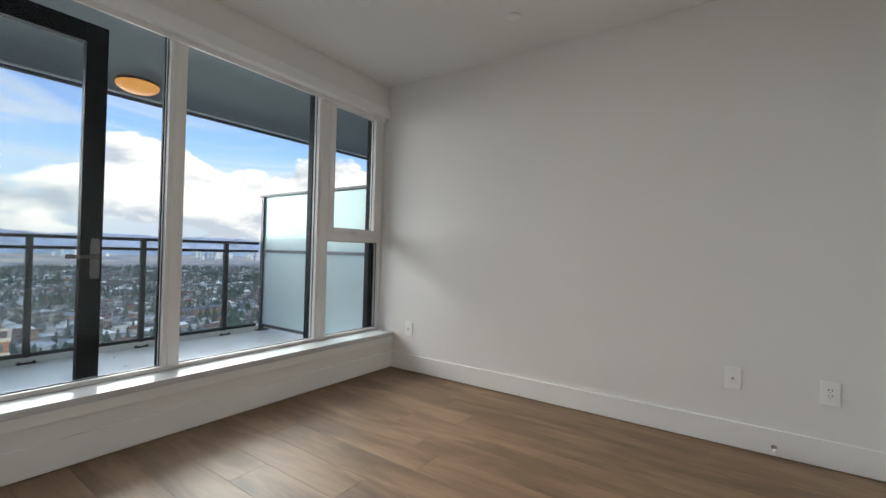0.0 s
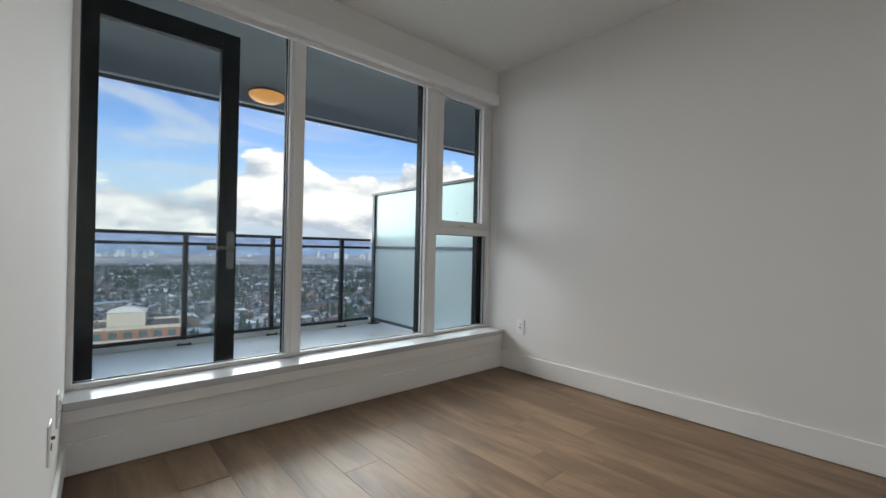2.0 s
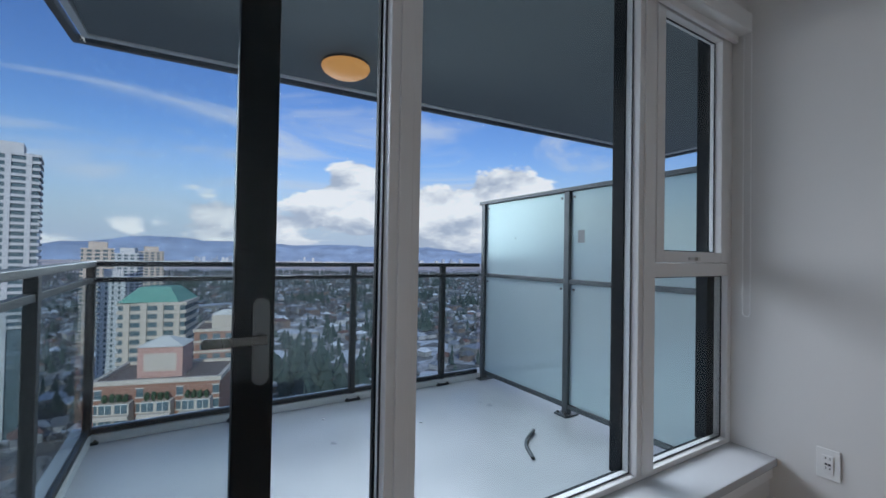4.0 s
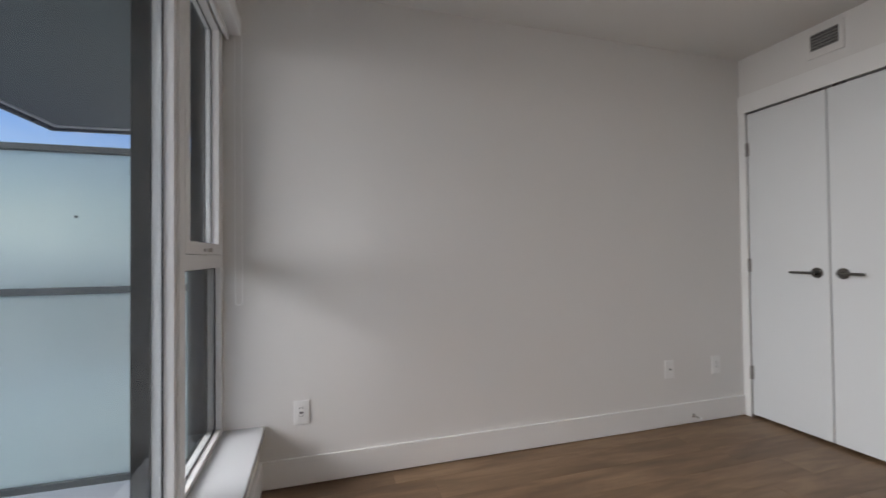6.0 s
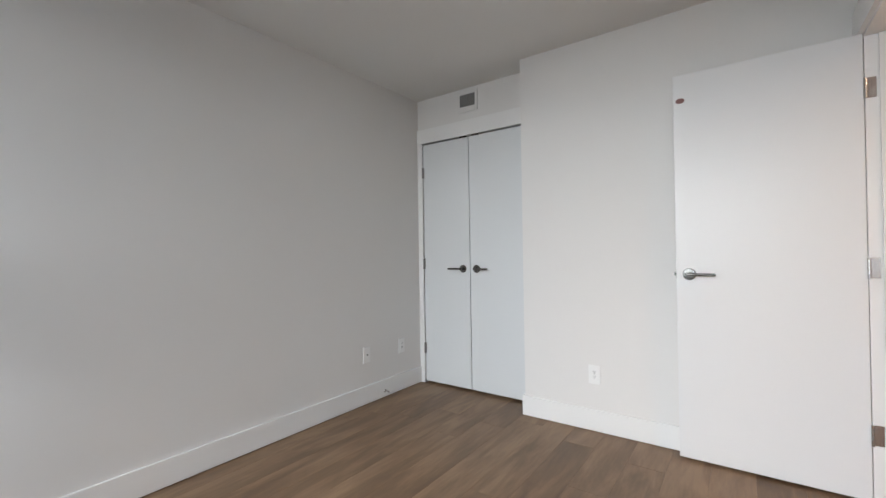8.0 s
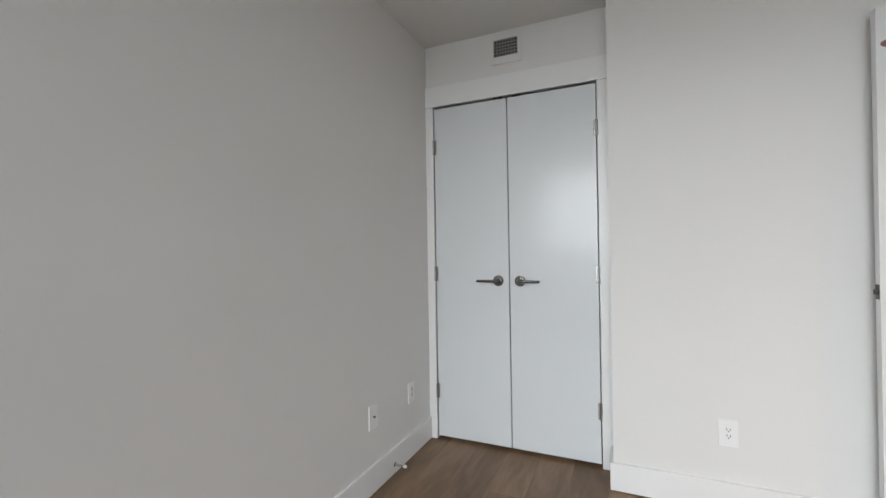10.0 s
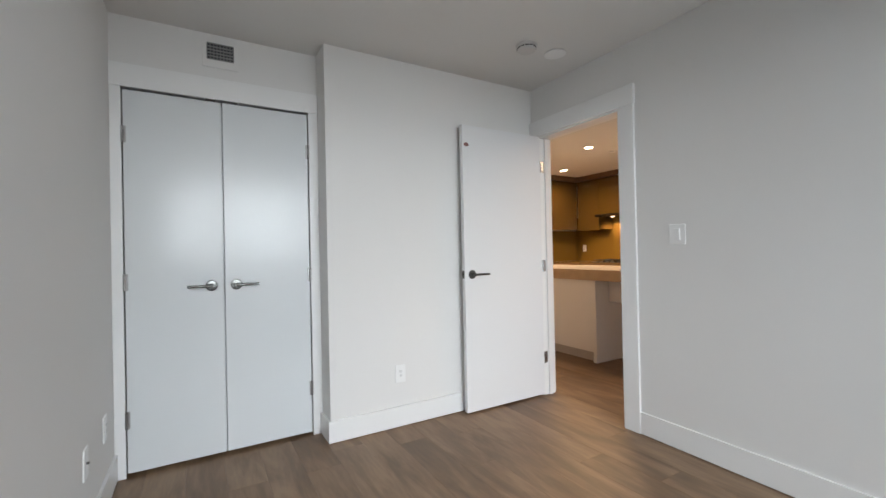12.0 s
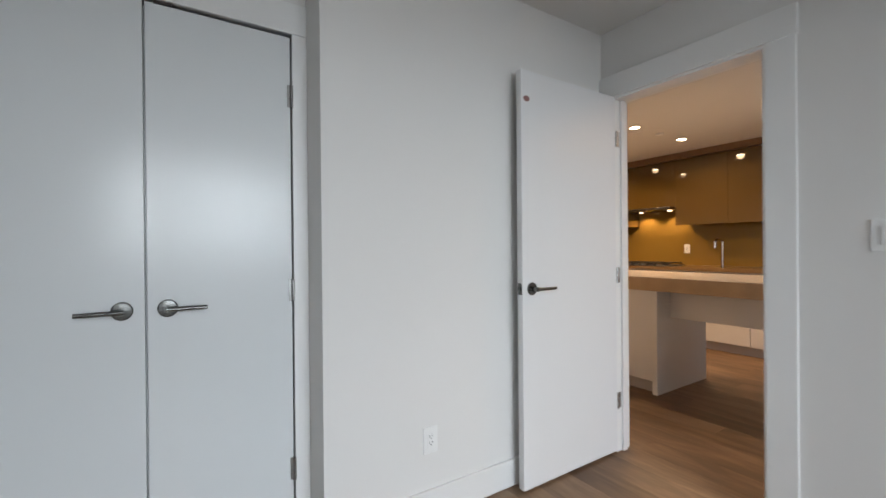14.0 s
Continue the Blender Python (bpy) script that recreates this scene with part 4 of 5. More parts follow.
part("lever", boxes((-2.11, -1.973, GY0 - 0.055, GY0 - 0.043, 0.915, 0.938), (-1.995, -1.973, GY0 - 0.043, GY0 - 0.009, 0.917, 0.936), bevel=0.0055), M_STEEL, hb)
part("strike", boxes((-2.035, -2.0, GY0 - 0.012, GY0, 1.09, 1.14), bevel=0.004), M_DARK, gd, "black roller catch")

lp = thing("balcony_light", pose(-1.22, 4.93, SZ), "round balcony ceiling light with a lit amber dome", "ceiling light")
part("base", smooth(lathe([(0, 0), (0.16, 0), (0.16, -0.02), (0.15, -0.025), (0, -0.025)])), M_RAIL, lp)
part("dome", smooth(lathe([(0.165, -0.02), (0.168, -0.03), (0.155, -0.055), (0.12, -0.078), (0.06, -0.092), (0, -0.096)])), M_LAMP, lp, "glowing amber glass dome")

# bits left on the balcony floor
cu = bpy.data.curves.new("hose_piece", "CURVE")
cu.dimensions, cu.bevel_depth, cu.bevel_resolution = "3D", 0.011, 3
spn = cu.splines.new("BEZIER")
spn.bezier_points.add(2)
for bp, co in zip(spn.bezier_points, ((-0.17, 4.11, BZ + 0.011), (-0.345, 3.99, BZ + 0.011), (-0.44, 3.83, BZ + 0.011))):
    bp.co, bp.handle_left_type, bp.handle_right_type = co, "AUTO", "AUTO"
hs = tagged(new("hose_piece", cu), "short bent piece of dark grey hose on the balcony floor", "hose")
cu.materials.append(M_RAIL)
for x, y in ((-0.878, 4.853), (-1.315, 4.973), (-0.75, 4.6)):
    solid("debris", turned(boxes((-0.012, 0.012, -0.006, 0.006, 0, 0.008), bevel=0.002), pose(x, y, BZ, 0, 0, 40 * x)), M_PLATE, "small white scrap on the balcony floor", "debris", "", "balcony scraps")

# ---- the city below ----
GZ = -78.0


def city_ground():
    m = bpy.data.materials.new("city_ground")
    m.use_nodes = True
    n, l = m.node_tree.nodes, m.node_tree.links
    b = n["Principled BSDF"]
    b.inputs["Roughness"].default_value = 0.9
    tc = n.new("ShaderNodeTexCoord")
    vo = n.new("ShaderNodeTexVoronoi")
    vo.inputs["Scale"].default_value = 0.05
    l.new(tc.outputs["Object"], vo.inputs["Vector"])
    no = n.new("ShaderNodeTexNoise")
    no.inputs["Scale"].default_value, no.inputs["Detail"].default_value, no.inputs["Roughness"].default_value = 0.03, 10.0, 0.7
    l.new(tc.outputs["Object"], no.inputs["Vector"])
    sp = n.new("ShaderNodeSeparateColor")
    l.new(vo.outputs["Color"], sp.inputs[0])
    f = n.new("ShaderNodeMath")
    f.operation = "MULTIPLY_ADD"
    f.inputs[1].default_value = 0.55
    l.new(sp.outputs[0], f.inputs[0])
    l.new(no.outputs["Fac"], f.inputs[2])
    # ground tones carry the blue of the distant air
    r = n.new("ShaderNodeValToRGB")
    e = r.color_ramp.elements
    e[0].position, e[0].color = 0.45, (0.05, 0.07, 0.08, 1)
    e[1].position, e[1].color = 0.98, (0.52, 0.56, 0.62, 1)
    for pos, col in ((0.56, (0.085, 0.105, 0.11, 1)), (0.67, (0.13, 0.13, 0.13, 1)), (0.82, (0.24, 0.25, 0.27, 1))):
        k = e.new(pos)
        k.color = col
    l.new(f.outputs[0], r.inputs[0])
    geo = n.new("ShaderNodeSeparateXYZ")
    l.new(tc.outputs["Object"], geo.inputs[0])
    # far tan fields, paled and blued with distance: haze put into the colour
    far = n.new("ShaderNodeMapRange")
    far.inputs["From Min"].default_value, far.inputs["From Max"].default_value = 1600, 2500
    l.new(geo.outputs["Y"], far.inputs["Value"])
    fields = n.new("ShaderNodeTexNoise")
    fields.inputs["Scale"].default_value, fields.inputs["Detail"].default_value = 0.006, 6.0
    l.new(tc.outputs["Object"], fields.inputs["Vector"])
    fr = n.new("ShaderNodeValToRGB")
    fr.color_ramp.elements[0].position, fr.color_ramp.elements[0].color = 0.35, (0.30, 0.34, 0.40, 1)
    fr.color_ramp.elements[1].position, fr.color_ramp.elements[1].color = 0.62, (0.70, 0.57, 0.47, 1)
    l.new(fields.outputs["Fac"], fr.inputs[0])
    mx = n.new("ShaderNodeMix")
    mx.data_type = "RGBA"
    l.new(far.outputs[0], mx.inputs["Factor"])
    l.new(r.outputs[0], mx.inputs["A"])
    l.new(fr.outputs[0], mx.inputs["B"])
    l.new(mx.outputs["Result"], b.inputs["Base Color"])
    return m


bm = bmesh.new()
bmesh.ops.create_grid(bm, x_segments=8, y_segments=8, size=4700)
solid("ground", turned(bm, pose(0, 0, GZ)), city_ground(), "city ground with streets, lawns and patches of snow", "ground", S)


def island_material(name, colors, rough=0.85):
    """Colour by separate piece of one joined mesh."""
    m = bpy.data.materials.new(name)
    m.use_nodes = True
    n, l = m.node_tree.nodes, m.node_tree.links
    b = n["Principled BSDF"]
    b.inputs["Roughness"].default_value = rough
    g = n.new("ShaderNodeNewGeometry")
    r = n.new("ShaderNodeValToRGB")
    r.color_ramp.interpolation = "CONSTANT"
    e = r.color_ramp.elements
    while len(e) < len(colors):
        e.new(0.5)
    for k, c in enumerate(colors):
        e[k].position, e[k].color = k / len(colors), (*c, 1)
    l.new(g.outputs["Random Per Island"], r.inputs[0])
    tc = n.new("ShaderNodeTexCoord")
    no = n.new("ShaderNodeTexNoise")
    no.inputs["Scale"].default_value, no.inputs["Detail"].default_value = 0.6, 5.0
    l.new(tc.outputs["Object"], no.inputs["Vector"])
    hs = n.new("ShaderNodeHueSaturation")
    mr = n.new("ShaderNodeMapRange")
    mr.inputs["To Min"].default_value, mr.inputs["To Max"].default_value = 0.55, 1.45
    l.new(no.outputs["Fac"], mr.inputs["Value"])
    l.new(mr.outputs[0], hs.inputs["Value"])
    l.new(r.outputs[0], hs.inputs["Color"])
    l.new(hs.outputs[0], b.inputs["Base Color"])
    return m


# roofs, walls and trees tinted bluish: aerial haze mixed into the palettes
M_ROOF = island_material("city_roofs", [(0.34, 0.38, 0.44), (0.09, 0.105, 0.13), (0.19, 0.22, 0.27), (0.06, 0.067, 0.08), (0.13, 0.145, 0.175), (0.60, 0.64, 0.70), (0.15, 0.09, 0.08), (0.10, 0.115, 0.14)])
M_HOUSE = island_material("city_walls", [(0.28, 0.29, 0.30), (0.19, 0.19, 0.19), (0.38, 0.39, 0.41), (0.17, 0.135, 0.12), (0.24, 0.26, 0.285)])
M_CONIFER = island_material("conifer_green", [(0.032, 0.056, 0.054), (0.042, 0.07, 0.066), (0.056, 0.082, 0.076)])
M_BARE = island_material("bare_crowns", [(0.095, 0.10, 0.108), (0.13, 0.13, 0.135), (0.078, 0.09, 0.098)])

rng = np.random.default_rng(7)
wv, wf, rv, rf = [], [], [], []


def free_of_towers(x, y):
    return not (-32 < x < 22 and y < 260)


def city_house(x, y, a, lx, ly, h, flat):
    c, s = math.cos(a), math.sin(a)

    def at(u, v, z):
        return (x + c * u - s * v, y + s * u + c * v, GZ + z)
    k = len(wv)
    for z in (0, h):
        wv.extend((at(-lx, -ly, z), at(lx, -ly, z), at(lx, ly, z), at(-lx, ly, z)))
    for i in range(4):
        j = (i + 1) % 4
        wf.append((k + i, k + j, k + 4 + j, k + 4 + i))
    k = len(rv)
    o, rise = 0.6, 0.0 if flat else ly * 0.5
    rv.extend((at(-lx - o, -ly - o, h - 0.2), at(lx + o, -ly - o, h - 0.2), at(lx + o, ly + o, h - 0.2), at(-lx - o, ly + o, h - 0.2)))
    rv.extend((at(-lx * 0.6, 0, h + rise + 0.3), at(lx * 0.6, 0, h + rise + 0.3)))
    rf.extend(((k, k + 1, k + 5, k + 4), (k + 2, k + 3, k + 4, k + 5), (k + 1, k + 2, k + 5), (k + 3, k, k + 4), (k + 3, k + 2, k + 1, k)))


grid = radians(17)
for i in range(-50, 86):
    for j in range(2, 82):
        u, v = i * 14.5 + rng.uniform(-4, 4), j * 21.0 + (j % 2) * 6 + rng.uniform(-6, 6)
        x, y = u * math.cos(grid) - v * math.sin(grid), u * math.sin(grid) + v * math.cos(grid)
        dist = math.hypot(x, y)
        az = math.degrees(math.atan2(x, y))
        if not 100 < dist < 1600 or not -45 < az < 82 or not free_of_towers(x, y) or rng.random() < 0.3 + 0.5 * max(0, noise.noise(V((x * 0.008, y * 0.008, 9.0)))) or i % 9 == 0:
            continue
        big = rng.random() < 0.04
        city_house(x, y, grid + (math.pi / 2 if rng.random() < 0.5 else 0) + rng.uniform(-0.05, 0.05), rng.uniform(3.6, 5.4) * (2.5 if big else 1), rng.uniform(3.2, 4.5) * (2 if big else 1),
                   rng.uniform(3, 5.2) * (1.3 if big else 1), big)


for az, dist, lx, ly, a in ((1.6, 640, 34, 13, 0.1), (8, 470, 24, 10, 0.3), (13, 800, 40, 16, 0.3), (25, 560, 30, 12, 0.3), (34, 900, 38, 15, 0.3), (-4, 760, 36, 14, 0.2), (20, 1150, 60, 18, 0.3)):  # long flat-roofed halls
    city_house(dist * math.sin(radians(az)), dist * math.cos(radians(az)), a, lx, ly, 8, True)


def joined(name, verts, faces, mat, label, category):
    me = bpy.data.meshes.new(name)
    me.from_pydata(verts, [], faces)
    me.materials.append(mat)
    return tagged(new(name, me), label, category, kind="stuff")


joined("house_walls", wv, wf, M_HOUSE, "walls of many small houses far below", "houses")
joined("house_roofs", rv, rf, M_ROOF, "pitched roofs of many small houses, some snowy", "houses")


def add_conifer(tv, tf, x, y, h, r):
    for tier in range(4):
        z0, z1 = h * (0.08 + 0.22 * tier), h * (0.42 + 0.195 * tier)
        rr = r * (1 - 0.22 * tier)
        k, n = len(tv), 7
        ph = rng.uniform(0, 6.28)
        for i in range(n):
            q = rr * rng.uniform(0.7, 1.2)
            tv.append((x + q * math.cos(ph + 6.2832 * i / n), y + q * math.sin(ph + 6.2832 * i / n), GZ + z0 + rng.uniform(-0.05, 0.05) * h))
        tv.append((x + rng.uniform(-0.1, 0.1) * r, y + rng.uniform(-0.1, 0.1) * r, GZ + z1))
        tf.extend((k + i, k + (i + 1) % n, k + n) for i in range(n))


def add_bare(tv, tf, x, y, h, r):
    for _ in range(7):
        cx, cy, cz = x + rng.uniform(-0.7, 0.7) * r, y + rng.uniform(-0.7, 0.7) * r, GZ + h * rng.uniform(0.4, 0.95)
        q = r * rng.uniform(0.35, 0.6)
        k = len(tv)
        for d in ((1, 0, 0), (0, 1, 0), (-1, 0, 0), (0, -1, 0), (0, 0, 1), (0, 0, -1)):
            s = q * rng.uniform(0.6, 1.3)
            tv.append((cx + d[0] * s, cy + d[1] * s, cz + d[2] * s))
        tf.extend((k + a, k + b, k + c) for a, b, c in ((0, 1, 4), (1, 2, 4), (2, 3, 4), (3, 0, 4), (1, 0, 5), (2, 1, 5), (3, 2, 5), (0, 3, 5)))


cv, cf, bv, bf = [], [], [], []
for _ in range(15000):
    az, dist = radians(rng.uniform(-45, 82)), math.sqrt(rng.uniform(95 ** 2, 1800 ** 2))
    x, y = dist * math.sin(az), dist * math.cos(az)
    if not free_of_towers(x, y):
        continue
    if noise.noise(V((x * 0.006, y * 0.006, 3.0))) + rng.uniform(-0.35, 0.35) > -0.05:
        add_conifer(cv, cf, x, y, rng.uniform(6, 15), rng.uniform(2.4, 4.6))
    else:
        add_bare(bv, bf, x, y, rng.uniform(5, 10), rng.uniform(2.2, 4.2))
for _ in range(46):  # groups of tall dark firs
    az, dist = radians(rng.uniform(-20, 75)), math.sqrt(rng.uniform(240 ** 2, 1300 ** 2))
    gx, gy, gr = dist * math.sin(az), dist * math.cos(az), rng.uniform(10, 32)
    for _ in range(int(gr * 1.1)):
        x, y = gx + rng.normal(0, gr * 0.5), gy + rng.normal(0, gr * 0.4)
        if free_of_towers(x, y):
            add_conifer(cv, cf, x, y, rng.uniform(11, 23), rng.uniform(3.2, 5.6))
for _ in range(24):  # the stand of broad tall firs nearest the tower
    x, y = rng.normal(64, 13), rng.normal(262, 16)
    add_conifer(cv, cf, x, y, rng.uniform(15, 27), rng.uniform(5.5, 9))
joined("conifers", cv, cf, M_CONIFER, "dark green conifers scattered between the houses", "trees")
joined("bare_trees", bv, bf, M_BARE, "leafless brown trees between the houses", "trees")

# the far town centres, pale blocks along the horizon
tv_, tf_ = [], []
for az0, az1, n in ((0.5, 7.0, 26), (12.0, 17.0, 8), (24.0, 34.0, 34), (-9.0, -3.0, 12)):
    for _ in range(n):
        az, dist = radians(rng.uniform(az0, az1)), rng.uniform(2900, 3600)
        x, y, w, h = dist * math.sin(az), dist * math.cos(az), rng.uniform(5, 12), rng.uniform(14, 52)
        k = len(tv_)
        for z in (GZ, GZ + h):
            tv_.extend(((x - w, y - w, z), (x + w, y - w, z), (x + w, y + w, z), (x - w, y + w, z)))
        tf_.extend(((k + i, k + (i + 1) % 4, k + 4 + (i + 1) % 4, k + 4 + i) for i in range(4)))
        tf_.append((k + 4, k + 5, k + 6, k + 7))
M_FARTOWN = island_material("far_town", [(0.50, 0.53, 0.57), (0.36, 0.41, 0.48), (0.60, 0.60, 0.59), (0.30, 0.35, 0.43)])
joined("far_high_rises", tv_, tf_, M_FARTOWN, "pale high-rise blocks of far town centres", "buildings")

# hills on the horizon, with the blue of haze put into their base colour
M_HILL = material("haze_blue_hills", (0.29, 0.38, 0.51), 0.95, var=0.4, scale=0.006, fine=0.03, bump=0)
hv, hf = [], []
N = 240
for i in range(N + 1):
    az = radians(-80 + 190 * i / N)
    p = noise.noise(V((i * 0.055, 0.3, 0))) * 0.6 + noise.noise(V((i * 0.17, 1.3, 0))) * 0.25 + noise.noise(V((i * 0.6, 2.3, 0))) * 0.08
    top = 14 + 175 * max(0, 0.2 + p + 0.05 * noise.noise(V((i * 1.3, 4.3, 0))))
    for rr, z in ((4100, GZ), (4400, top * 0.45), (4650, top)):
        hv.append((rr * math.sin(az), rr * math.cos(az), z))
    if i:
        k = 3 * i
        hf.extend(((k - 3, k, k + 1, k - 2), (k - 2, k + 1, k + 2, k - 1)))
joined("backdrop_hills", hv, hf, M_HILL, "distant mountains along the horizon, coloured haze blue", "hills")["kind"] = "structure"

# ---- towers nearby ----
M_TWHITE = material("tower_concrete", (0.55, 0.56, 0.56), 0.8, var=0.06, scale=0.2, fine=2, bump=0)
M_TGLASS = material("tower_glass", (0.10, 0.15, 0.17), 0.15, var=0.2, scale=0.3, fine=2, bump=0)
M_BRICK = material("red_brick_far", (0.33, 0.17, 0.12), 0.9, var=0.12, scale=0.5, fine=8, bump=0)
M_STUCCO = material("cream_stucco", (0.56, 0.48, 0.40), 0.85, var=0.06, scale=0.3, fine=4, bump=0)
M_COPPER = material("green_copper_roof", (0.14, 0.34, 0.27), 0.7, var=0.1, scale=0.3, fine=3, bump=0)
M_PINK = material("pink_stucco", (0.52, 0.30, 0.25), 0.85, var=0.05, scale=0.3, fine=4, bump=0)
M_PALE = material("pale_metal_roof", (0.72, 0.68, 0.61), 0.6, var=0.05, scale=0.3, fine=4, bump=0)
M_GRAVEL = material("gravel_roof", (0.17, 0.13, 0.115), 0.9, var=0.2, scale=0.3, fine=4, bump=0)
M_HEDGE = material("potted_green", (0.04, 0.07, 0.035), 0.9, var=0.3, scale=2, fine=8, bump=0)


def place(az, dist):
    return -2.1 + dist * math.sin(radians(az)), 2.2 + dist * math.cos(radians(az))


def tower(az, dist, wide, deep, top, wall, glass, label, floor_h=2.9, roof=None, turn=0.0):
    """A high-rise: core, a slab and a window band at every storey, corner piers."""
    x, y = place(az, dist)
    t = thing("apartment_tower", pose(x, y, GZ, 0, 0, turn), label, "building", "towers")
    hgt = top - GZ
    n = int(hgt / floor_h)
    part("glazing", boxes((-wide / 2 + 0.6, wide / 2 - 0.6, -deep / 2 + 0.6, deep / 2 - 0.6, 0, hgt - 0.5)), glass, t)
    for k in range(n + 1):
        z = hgt - k * floor_h
        if z < hgt - 75:
            break
        part("balcony_slab", boxes((-wide / 2, wide / 2, -deep / 2, deep / 2, z - 1.15, z)), wall, t)
    for cx in (-0.36, -0.12, 0.12, 0.36):
        part("pier", boxes((cx * wide - 0.9, cx * wide + 0.9, -deep / 2 - 0.15, deep / 2 + 0.15, 0, hgt)), wall, t)
    if roof:
        bm = bmesh.new()
        bmesh.ops.create_cone(bm, cap_ends=True, segments=4, radius1=wide * 0.66, radius2=wide * 0.34, depth=5, matrix=pose(0, 0, hgt + 2.5, 0, 0, 45) @ Matrix.Diagonal((1, deep / wide, 1, 1)))
        part("roof", bm, roof, t, "green copper mansard roof")
    else:
        part("roof", boxes((-wide * 0.28, wide * 0.28, -deep * 0.28, deep * 0.28, hgt, hgt + 5)), wall, t)
    return t


tower(-15.5, 260, 26, 22, 41, M_TWHITE, M_TGLASS, "tall white residential tower with ribbed balconies", turn=10)
tower(-2.6, 185, 21, 17, -17, M_STUCCO, M_TGLASS, "cream apartment tower with a green copper roof", roof=M_COPPER, turn=-14)
tower(-8.2, 420, 20, 18, 2, M_STUCCO, M_TGLASS, "distant grey-beige high residential tower", turn=5)
tower(-5.6, 480, 20, 18, -2, M_TWHITE, M_TGLASS, "distant grey-beige high residential tower", turn=-8)
tower(-3.6, 560, 22, 18, 0, M_STUCCO, M_TGLASS, "distant grey-beige high residential tower", turn=12)
tower(-7.0, 300, 12, 12, -15, M_TWHITE, M_TGLASS, "slim pale residential tower with dark glass", turn=12)


def brick_block():
    """The terraced brick apartment house close below: wings, storey bands, windows, terraces and two roof huts."""
    x, y = place(-1.5, 112)
    t = thing("apartment_building", pose(x, y, GZ, 0, 0, -16), "terraced brick and cream apartment building with roof huts", "building")
    top = -GZ - 26.5
    part("wall", boxes((-11.6, 11.6, -7, 9, 0, top)), M_BRICK, t)
    for r in ((-12.0, 12.0, -7.4, -6.6), (-12.0, 12.0, 8.6, 9.4), (-12.0, -11.2, -6.6, 8.6), (11.2, 12.0, -6.6, 8.6)):
        part("parapet", boxes((*r, top, top + 0.9)), M_STUCCO, t)
    part("roof", boxes((-11.2, 11.2, -6.6, 8.6, top, top + 0.25)), M_GRAVEL, t, "brown gravel roof")
    for cx in (-6.9, 0.4, 7.7):
        part("bay", boxes((cx - 2.7, cx + 2.7, -9.5, -7, 0, top - 3.1)), M_STUCCO, t)
        for k in range(8):
            z = top - 6.0 - 3.0 * k
            b = part("balcony", boxes((cx - 2.9, cx + 2.9, -10.6, -9.5, z, z + 0.8)), M_STUCCO, t)
            for j in (-1.35, 1.35):
                w2 = part("window", boxes((cx + j - 1.05, cx + j + 1.05, -9.56, -9.44, z + 1.0, z + 2.75)), M_TGLASS, t)
                part("frame", boxes((cx + j - 0.05, cx + j + 0.05, -9.62, -9.57, z + 1.0, z + 2.75), (cx + j - 1.15, cx + j + 1.15, -9.62, -9.57, z + 2.75, z + 2.9)), M_PALE, w2)
        for j in range(4):
            bm = bmesh.new()
            bmesh.ops.create_icosphere(bm, subdivisions=2, radius=0.5, matrix=Matrix.Translation((cx - 1.8 + 1.2 * j, -8.6, top - 2.2)) @ Matrix.Diagonal((1, 1, 1.8, 1)))
            for v in bm.verts:
                v.co += V((noise.noise(v.co * 2.1), noise.noise(v.co * 2.3 + V((5, 0, 0))), noise.noise(v.co * 1.9))) * 0.35
            part("hedge", bm, M_HEDGE, t, "dark clipped terrace shrub")
    for cx in (-10.6, -3.25, 4.05, 10.9):
        for k in range(8):
            z = top - 2.7 - 3.0 * k
            w2 = part("window", boxes((cx - 0.62, cx + 0.62, -7.06, -6.95, z, z + 1.7)), M_TGLASS, t)
            part("frame", boxes((cx - 0.75, cx + 0.75, -7.12, -7.061, z + 1.7, z + 1.9), (cx - 0.75, cx + 0.75, -7.2, -7.061, z - 0.2, z)), M_PALE, w2)
    for cx, w2, hh in ((-0.9, 4.3, 5.6),):
        hut = part("roof_hut", boxes((cx - w2, cx + w2, -3.5, 3.5, top + 0.25, top + 1.2 + hh)), M_PINK, t, "roof hut with a pale hipped roof")
        bm = bmesh.new()
        bmesh.ops.create_cone(bm, cap_ends=True, segments=4, radius1=1.5 * w2, radius2=0.3 * w2, depth=1.6, matrix=Matrix.Translation((cx, 0, top + 2.0 + hh)) @ Matrix.Diagonal((1, 3.7 / w2, 1, 1)) @ pose(0, 0, 0, 0, 0, 45))
        part("hut_roof", bm, M_PALE, hut)
        part("panel", boxes((cx - w2 + 1.2, cx + w2 - 1.2, -3.56, -3.51, top + 1.6, top + hh - 0.2)), M_STUCCO, hut)


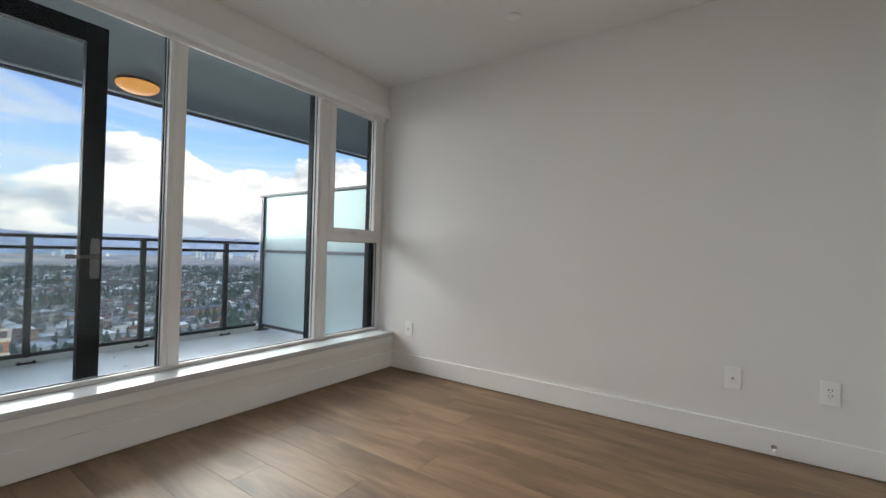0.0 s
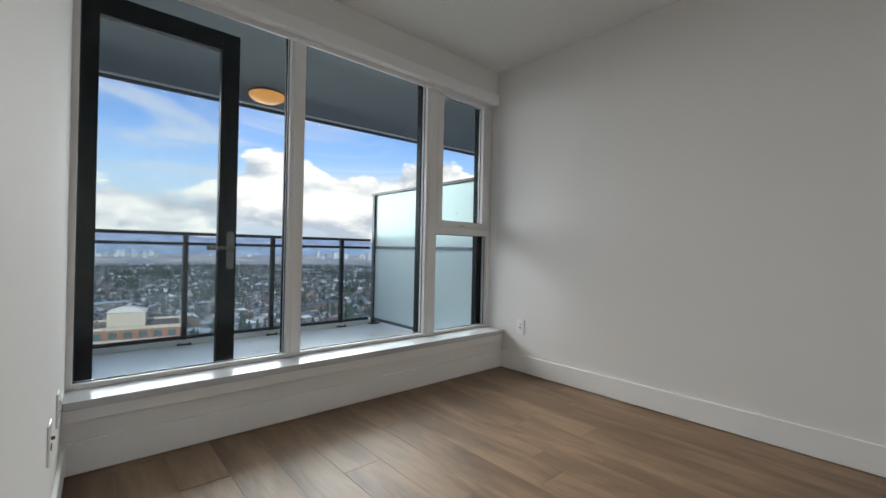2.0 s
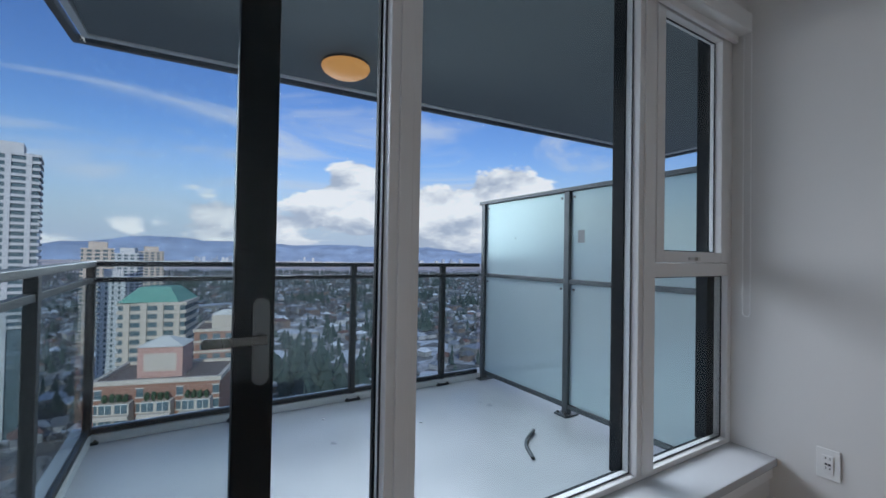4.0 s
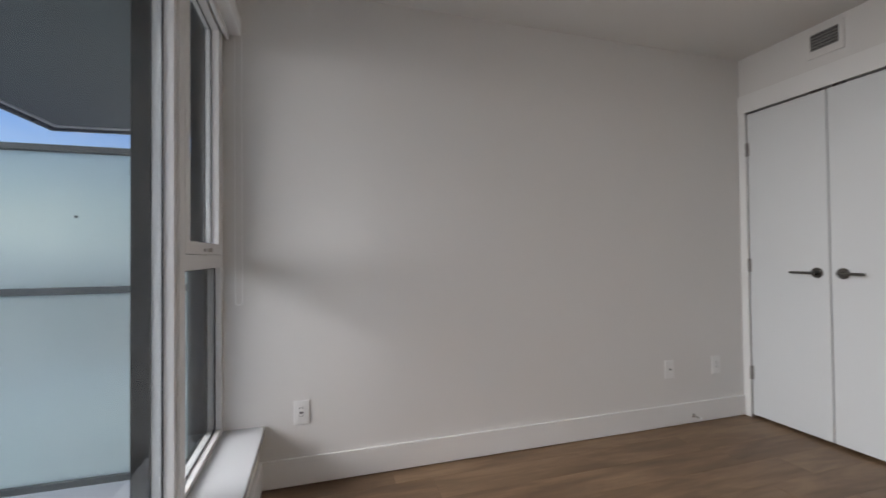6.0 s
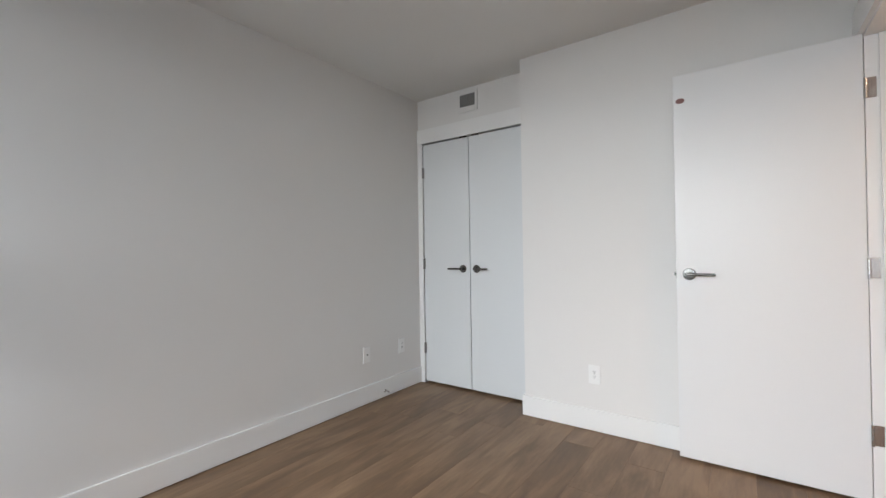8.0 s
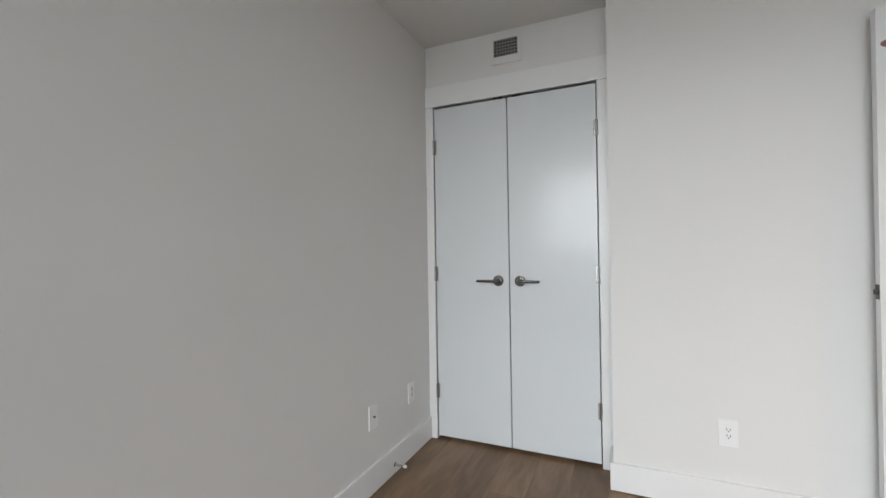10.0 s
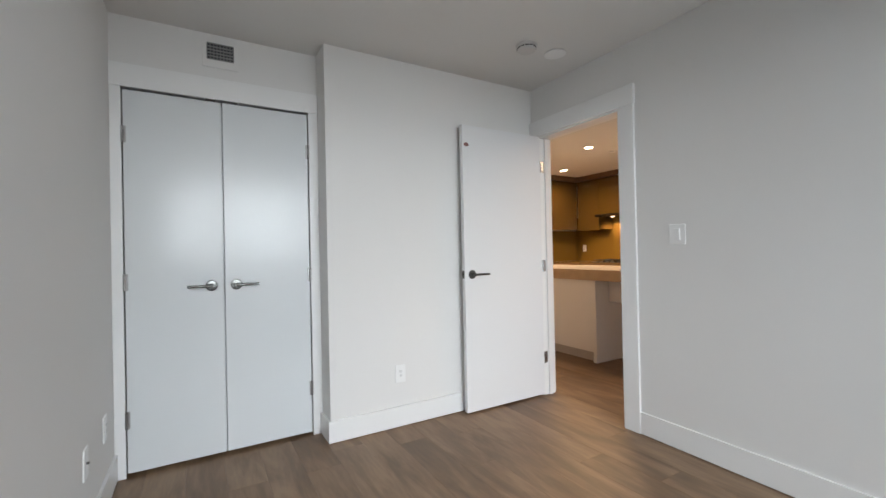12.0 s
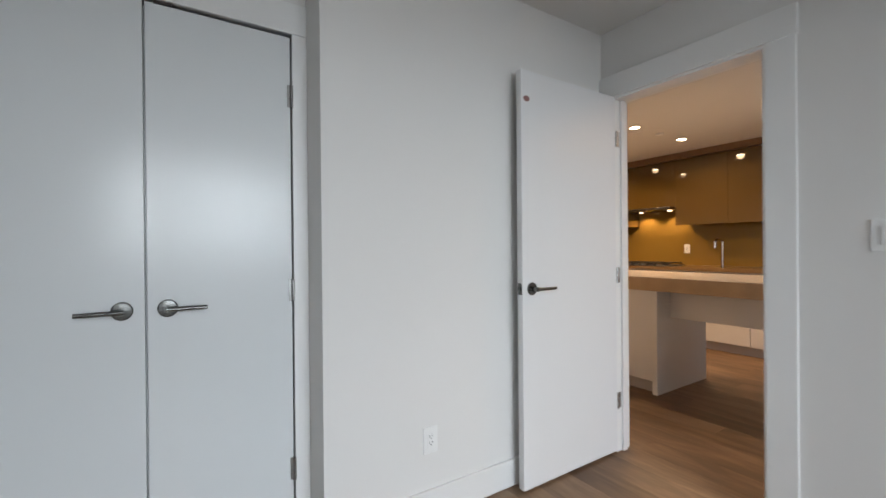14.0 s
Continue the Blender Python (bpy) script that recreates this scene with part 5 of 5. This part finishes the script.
def back_wing():
    """The next wing behind it, with a pale hut on its flat roof."""
    x, y = place(4.4, 150)
    t = thing("apartment_building", pose(x, y, GZ, 0, 0, -10), "brick apartment building with a cream roof hut", "building")
    top = -GZ - 22.9
    part("wall", boxes((-8.5, 13, -7, 9, 0, top)), M_BRICK, t)
    for r in ((-8.8, 13.3, -7.3, -6.6), (-8.8, 13.3, 8.6, 9.3), (-8.8, -8.1, -6.6, 8.6), (12.6, 13.3, -6.6, 8.6)):
        part("parapet", boxes((*r, top, top + 0.8)), M_STUCCO, t)
    part("roof", boxes((-8.1, 12.6, -6.6, 8.6, top, top + 0.2)), M_GRAVEL, t, "brown gravel roof")
    for k in range(5):
        part("storey_band", boxes((-8.7, 13.2, -7.2, 9.2, top - 3.0 * k - 3.3, top - 3.0 * k - 2.7)), M_STUCCO, t)
        for j in range(6):
            part("window", boxes((-7 + 3.4 * j, -5 + 3.4 * j, -7.06, -6.95, top - 3.0 * k - 2.4, top - 3.0 * k - 0.7)), M_TGLASS, t)
    hut = part("roof_hut", boxes((-4.4, 4.4, -3.2, 3.2, top + 0.2, top + 4.3)), M_STUCCO, t, "cream roof hut with a pale hipped roof")
    bm = bmesh.new()
    bmesh.ops.create_cone(bm, cap_ends=True, segments=4, radius1=6.6, radius2=2.4, depth=1.3, matrix=Matrix.Translation((0, 0, top + 4.95)) @ Matrix.Diagonal((1, 0.74, 1, 1)) @ pose(0, 0, 0, 0, 0, 45))
    part("hut_roof", bm, M_PALE, hut)


brick_block()
back_wing()
solid("road", turned(boxes((-7, 7, -160, 220, 0, 0.15)), pose(-16, 80, GZ, 0, 0, 12)), material("asphalt", (0.055, 0.055, 0.058), 0.8, var=0.15, scale=0.2, fine=3, bump=0), "grey asphalt street far below", "road", S)

M_STREET = material("snowy_street", (0.34, 0.35, 0.37), 0.85, var=0.5, scale=0.08, fine=0.6, bump=0)
for x, y, a, half in ((190, 300, -52, 260), (330, 560, -73, 420), (120, 420, -73, 300), (250, 250, 17, 330)):
    solid("road", turned(boxes((-4.5, 4.5, -half, half, 0, 0.2)), pose(x, y, GZ, 0, 0, a)), M_STREET, "grey residential street with packed snow far below", "road", S)

# ---- floor planks, last ----
fl = solid("floor", boxes((-6.45, 0.1, -2.95, 3.0, -0.05, -0.0075)), M_SUB, "warm brown oak-look plank floor", "floor", S)
PW, PL = 0.182, 1.52
ch = 0.0007
plank_meshes = {}


def plank_mesh(length):
    """One chamfered plank of that length; alike planks share it."""
    key = round(length, 2)
    if key not in plank_meshes:
        bm = bmesh.new()
        lo = [bm.verts.new((sx * PW / 2, sy * length / 2, -0.007)) for sx, sy in ((-1, -1), (1, -1), (1, 1), (-1, 1))]
        mi = [bm.verts.new((v.co.x, v.co.y, -0.0008)) for v in lo]
        hi = [bm.verts.new((v.co.x - math.copysign(ch, v.co.x), v.co.y - math.copysign(ch, v.co.y), 0.0)) for v in lo]
        for a, b in ((lo, mi), (mi, hi)):
            for i in range(4):
                j = (i + 1) % 4
                bm.faces.new((a[i], a[j], b[j], b[i]))
        bm.faces.new(hi)
        plank_meshes[key] = mesh_of("plank", bm, M_FLOOR)
    return plank_meshes[key]


prng = random.Random(5)
x = -0.012 - PW / 2 + 0.06
while x > -6.4:
    y = -2.9 - prng.uniform(0, PL)
    while y < 2.86:
        y0, y1 = max(y, -2.9), min(y + PL, 2.92)
        if y1 - y0 > 0.05:
            p = new("plank", plank_mesh(y1 - y0))
            p.parent = fl
            p.location = (x, (y0 + y1) / 2, 0)
        y += PL + 0.0004
    x -= PW + 0.0004
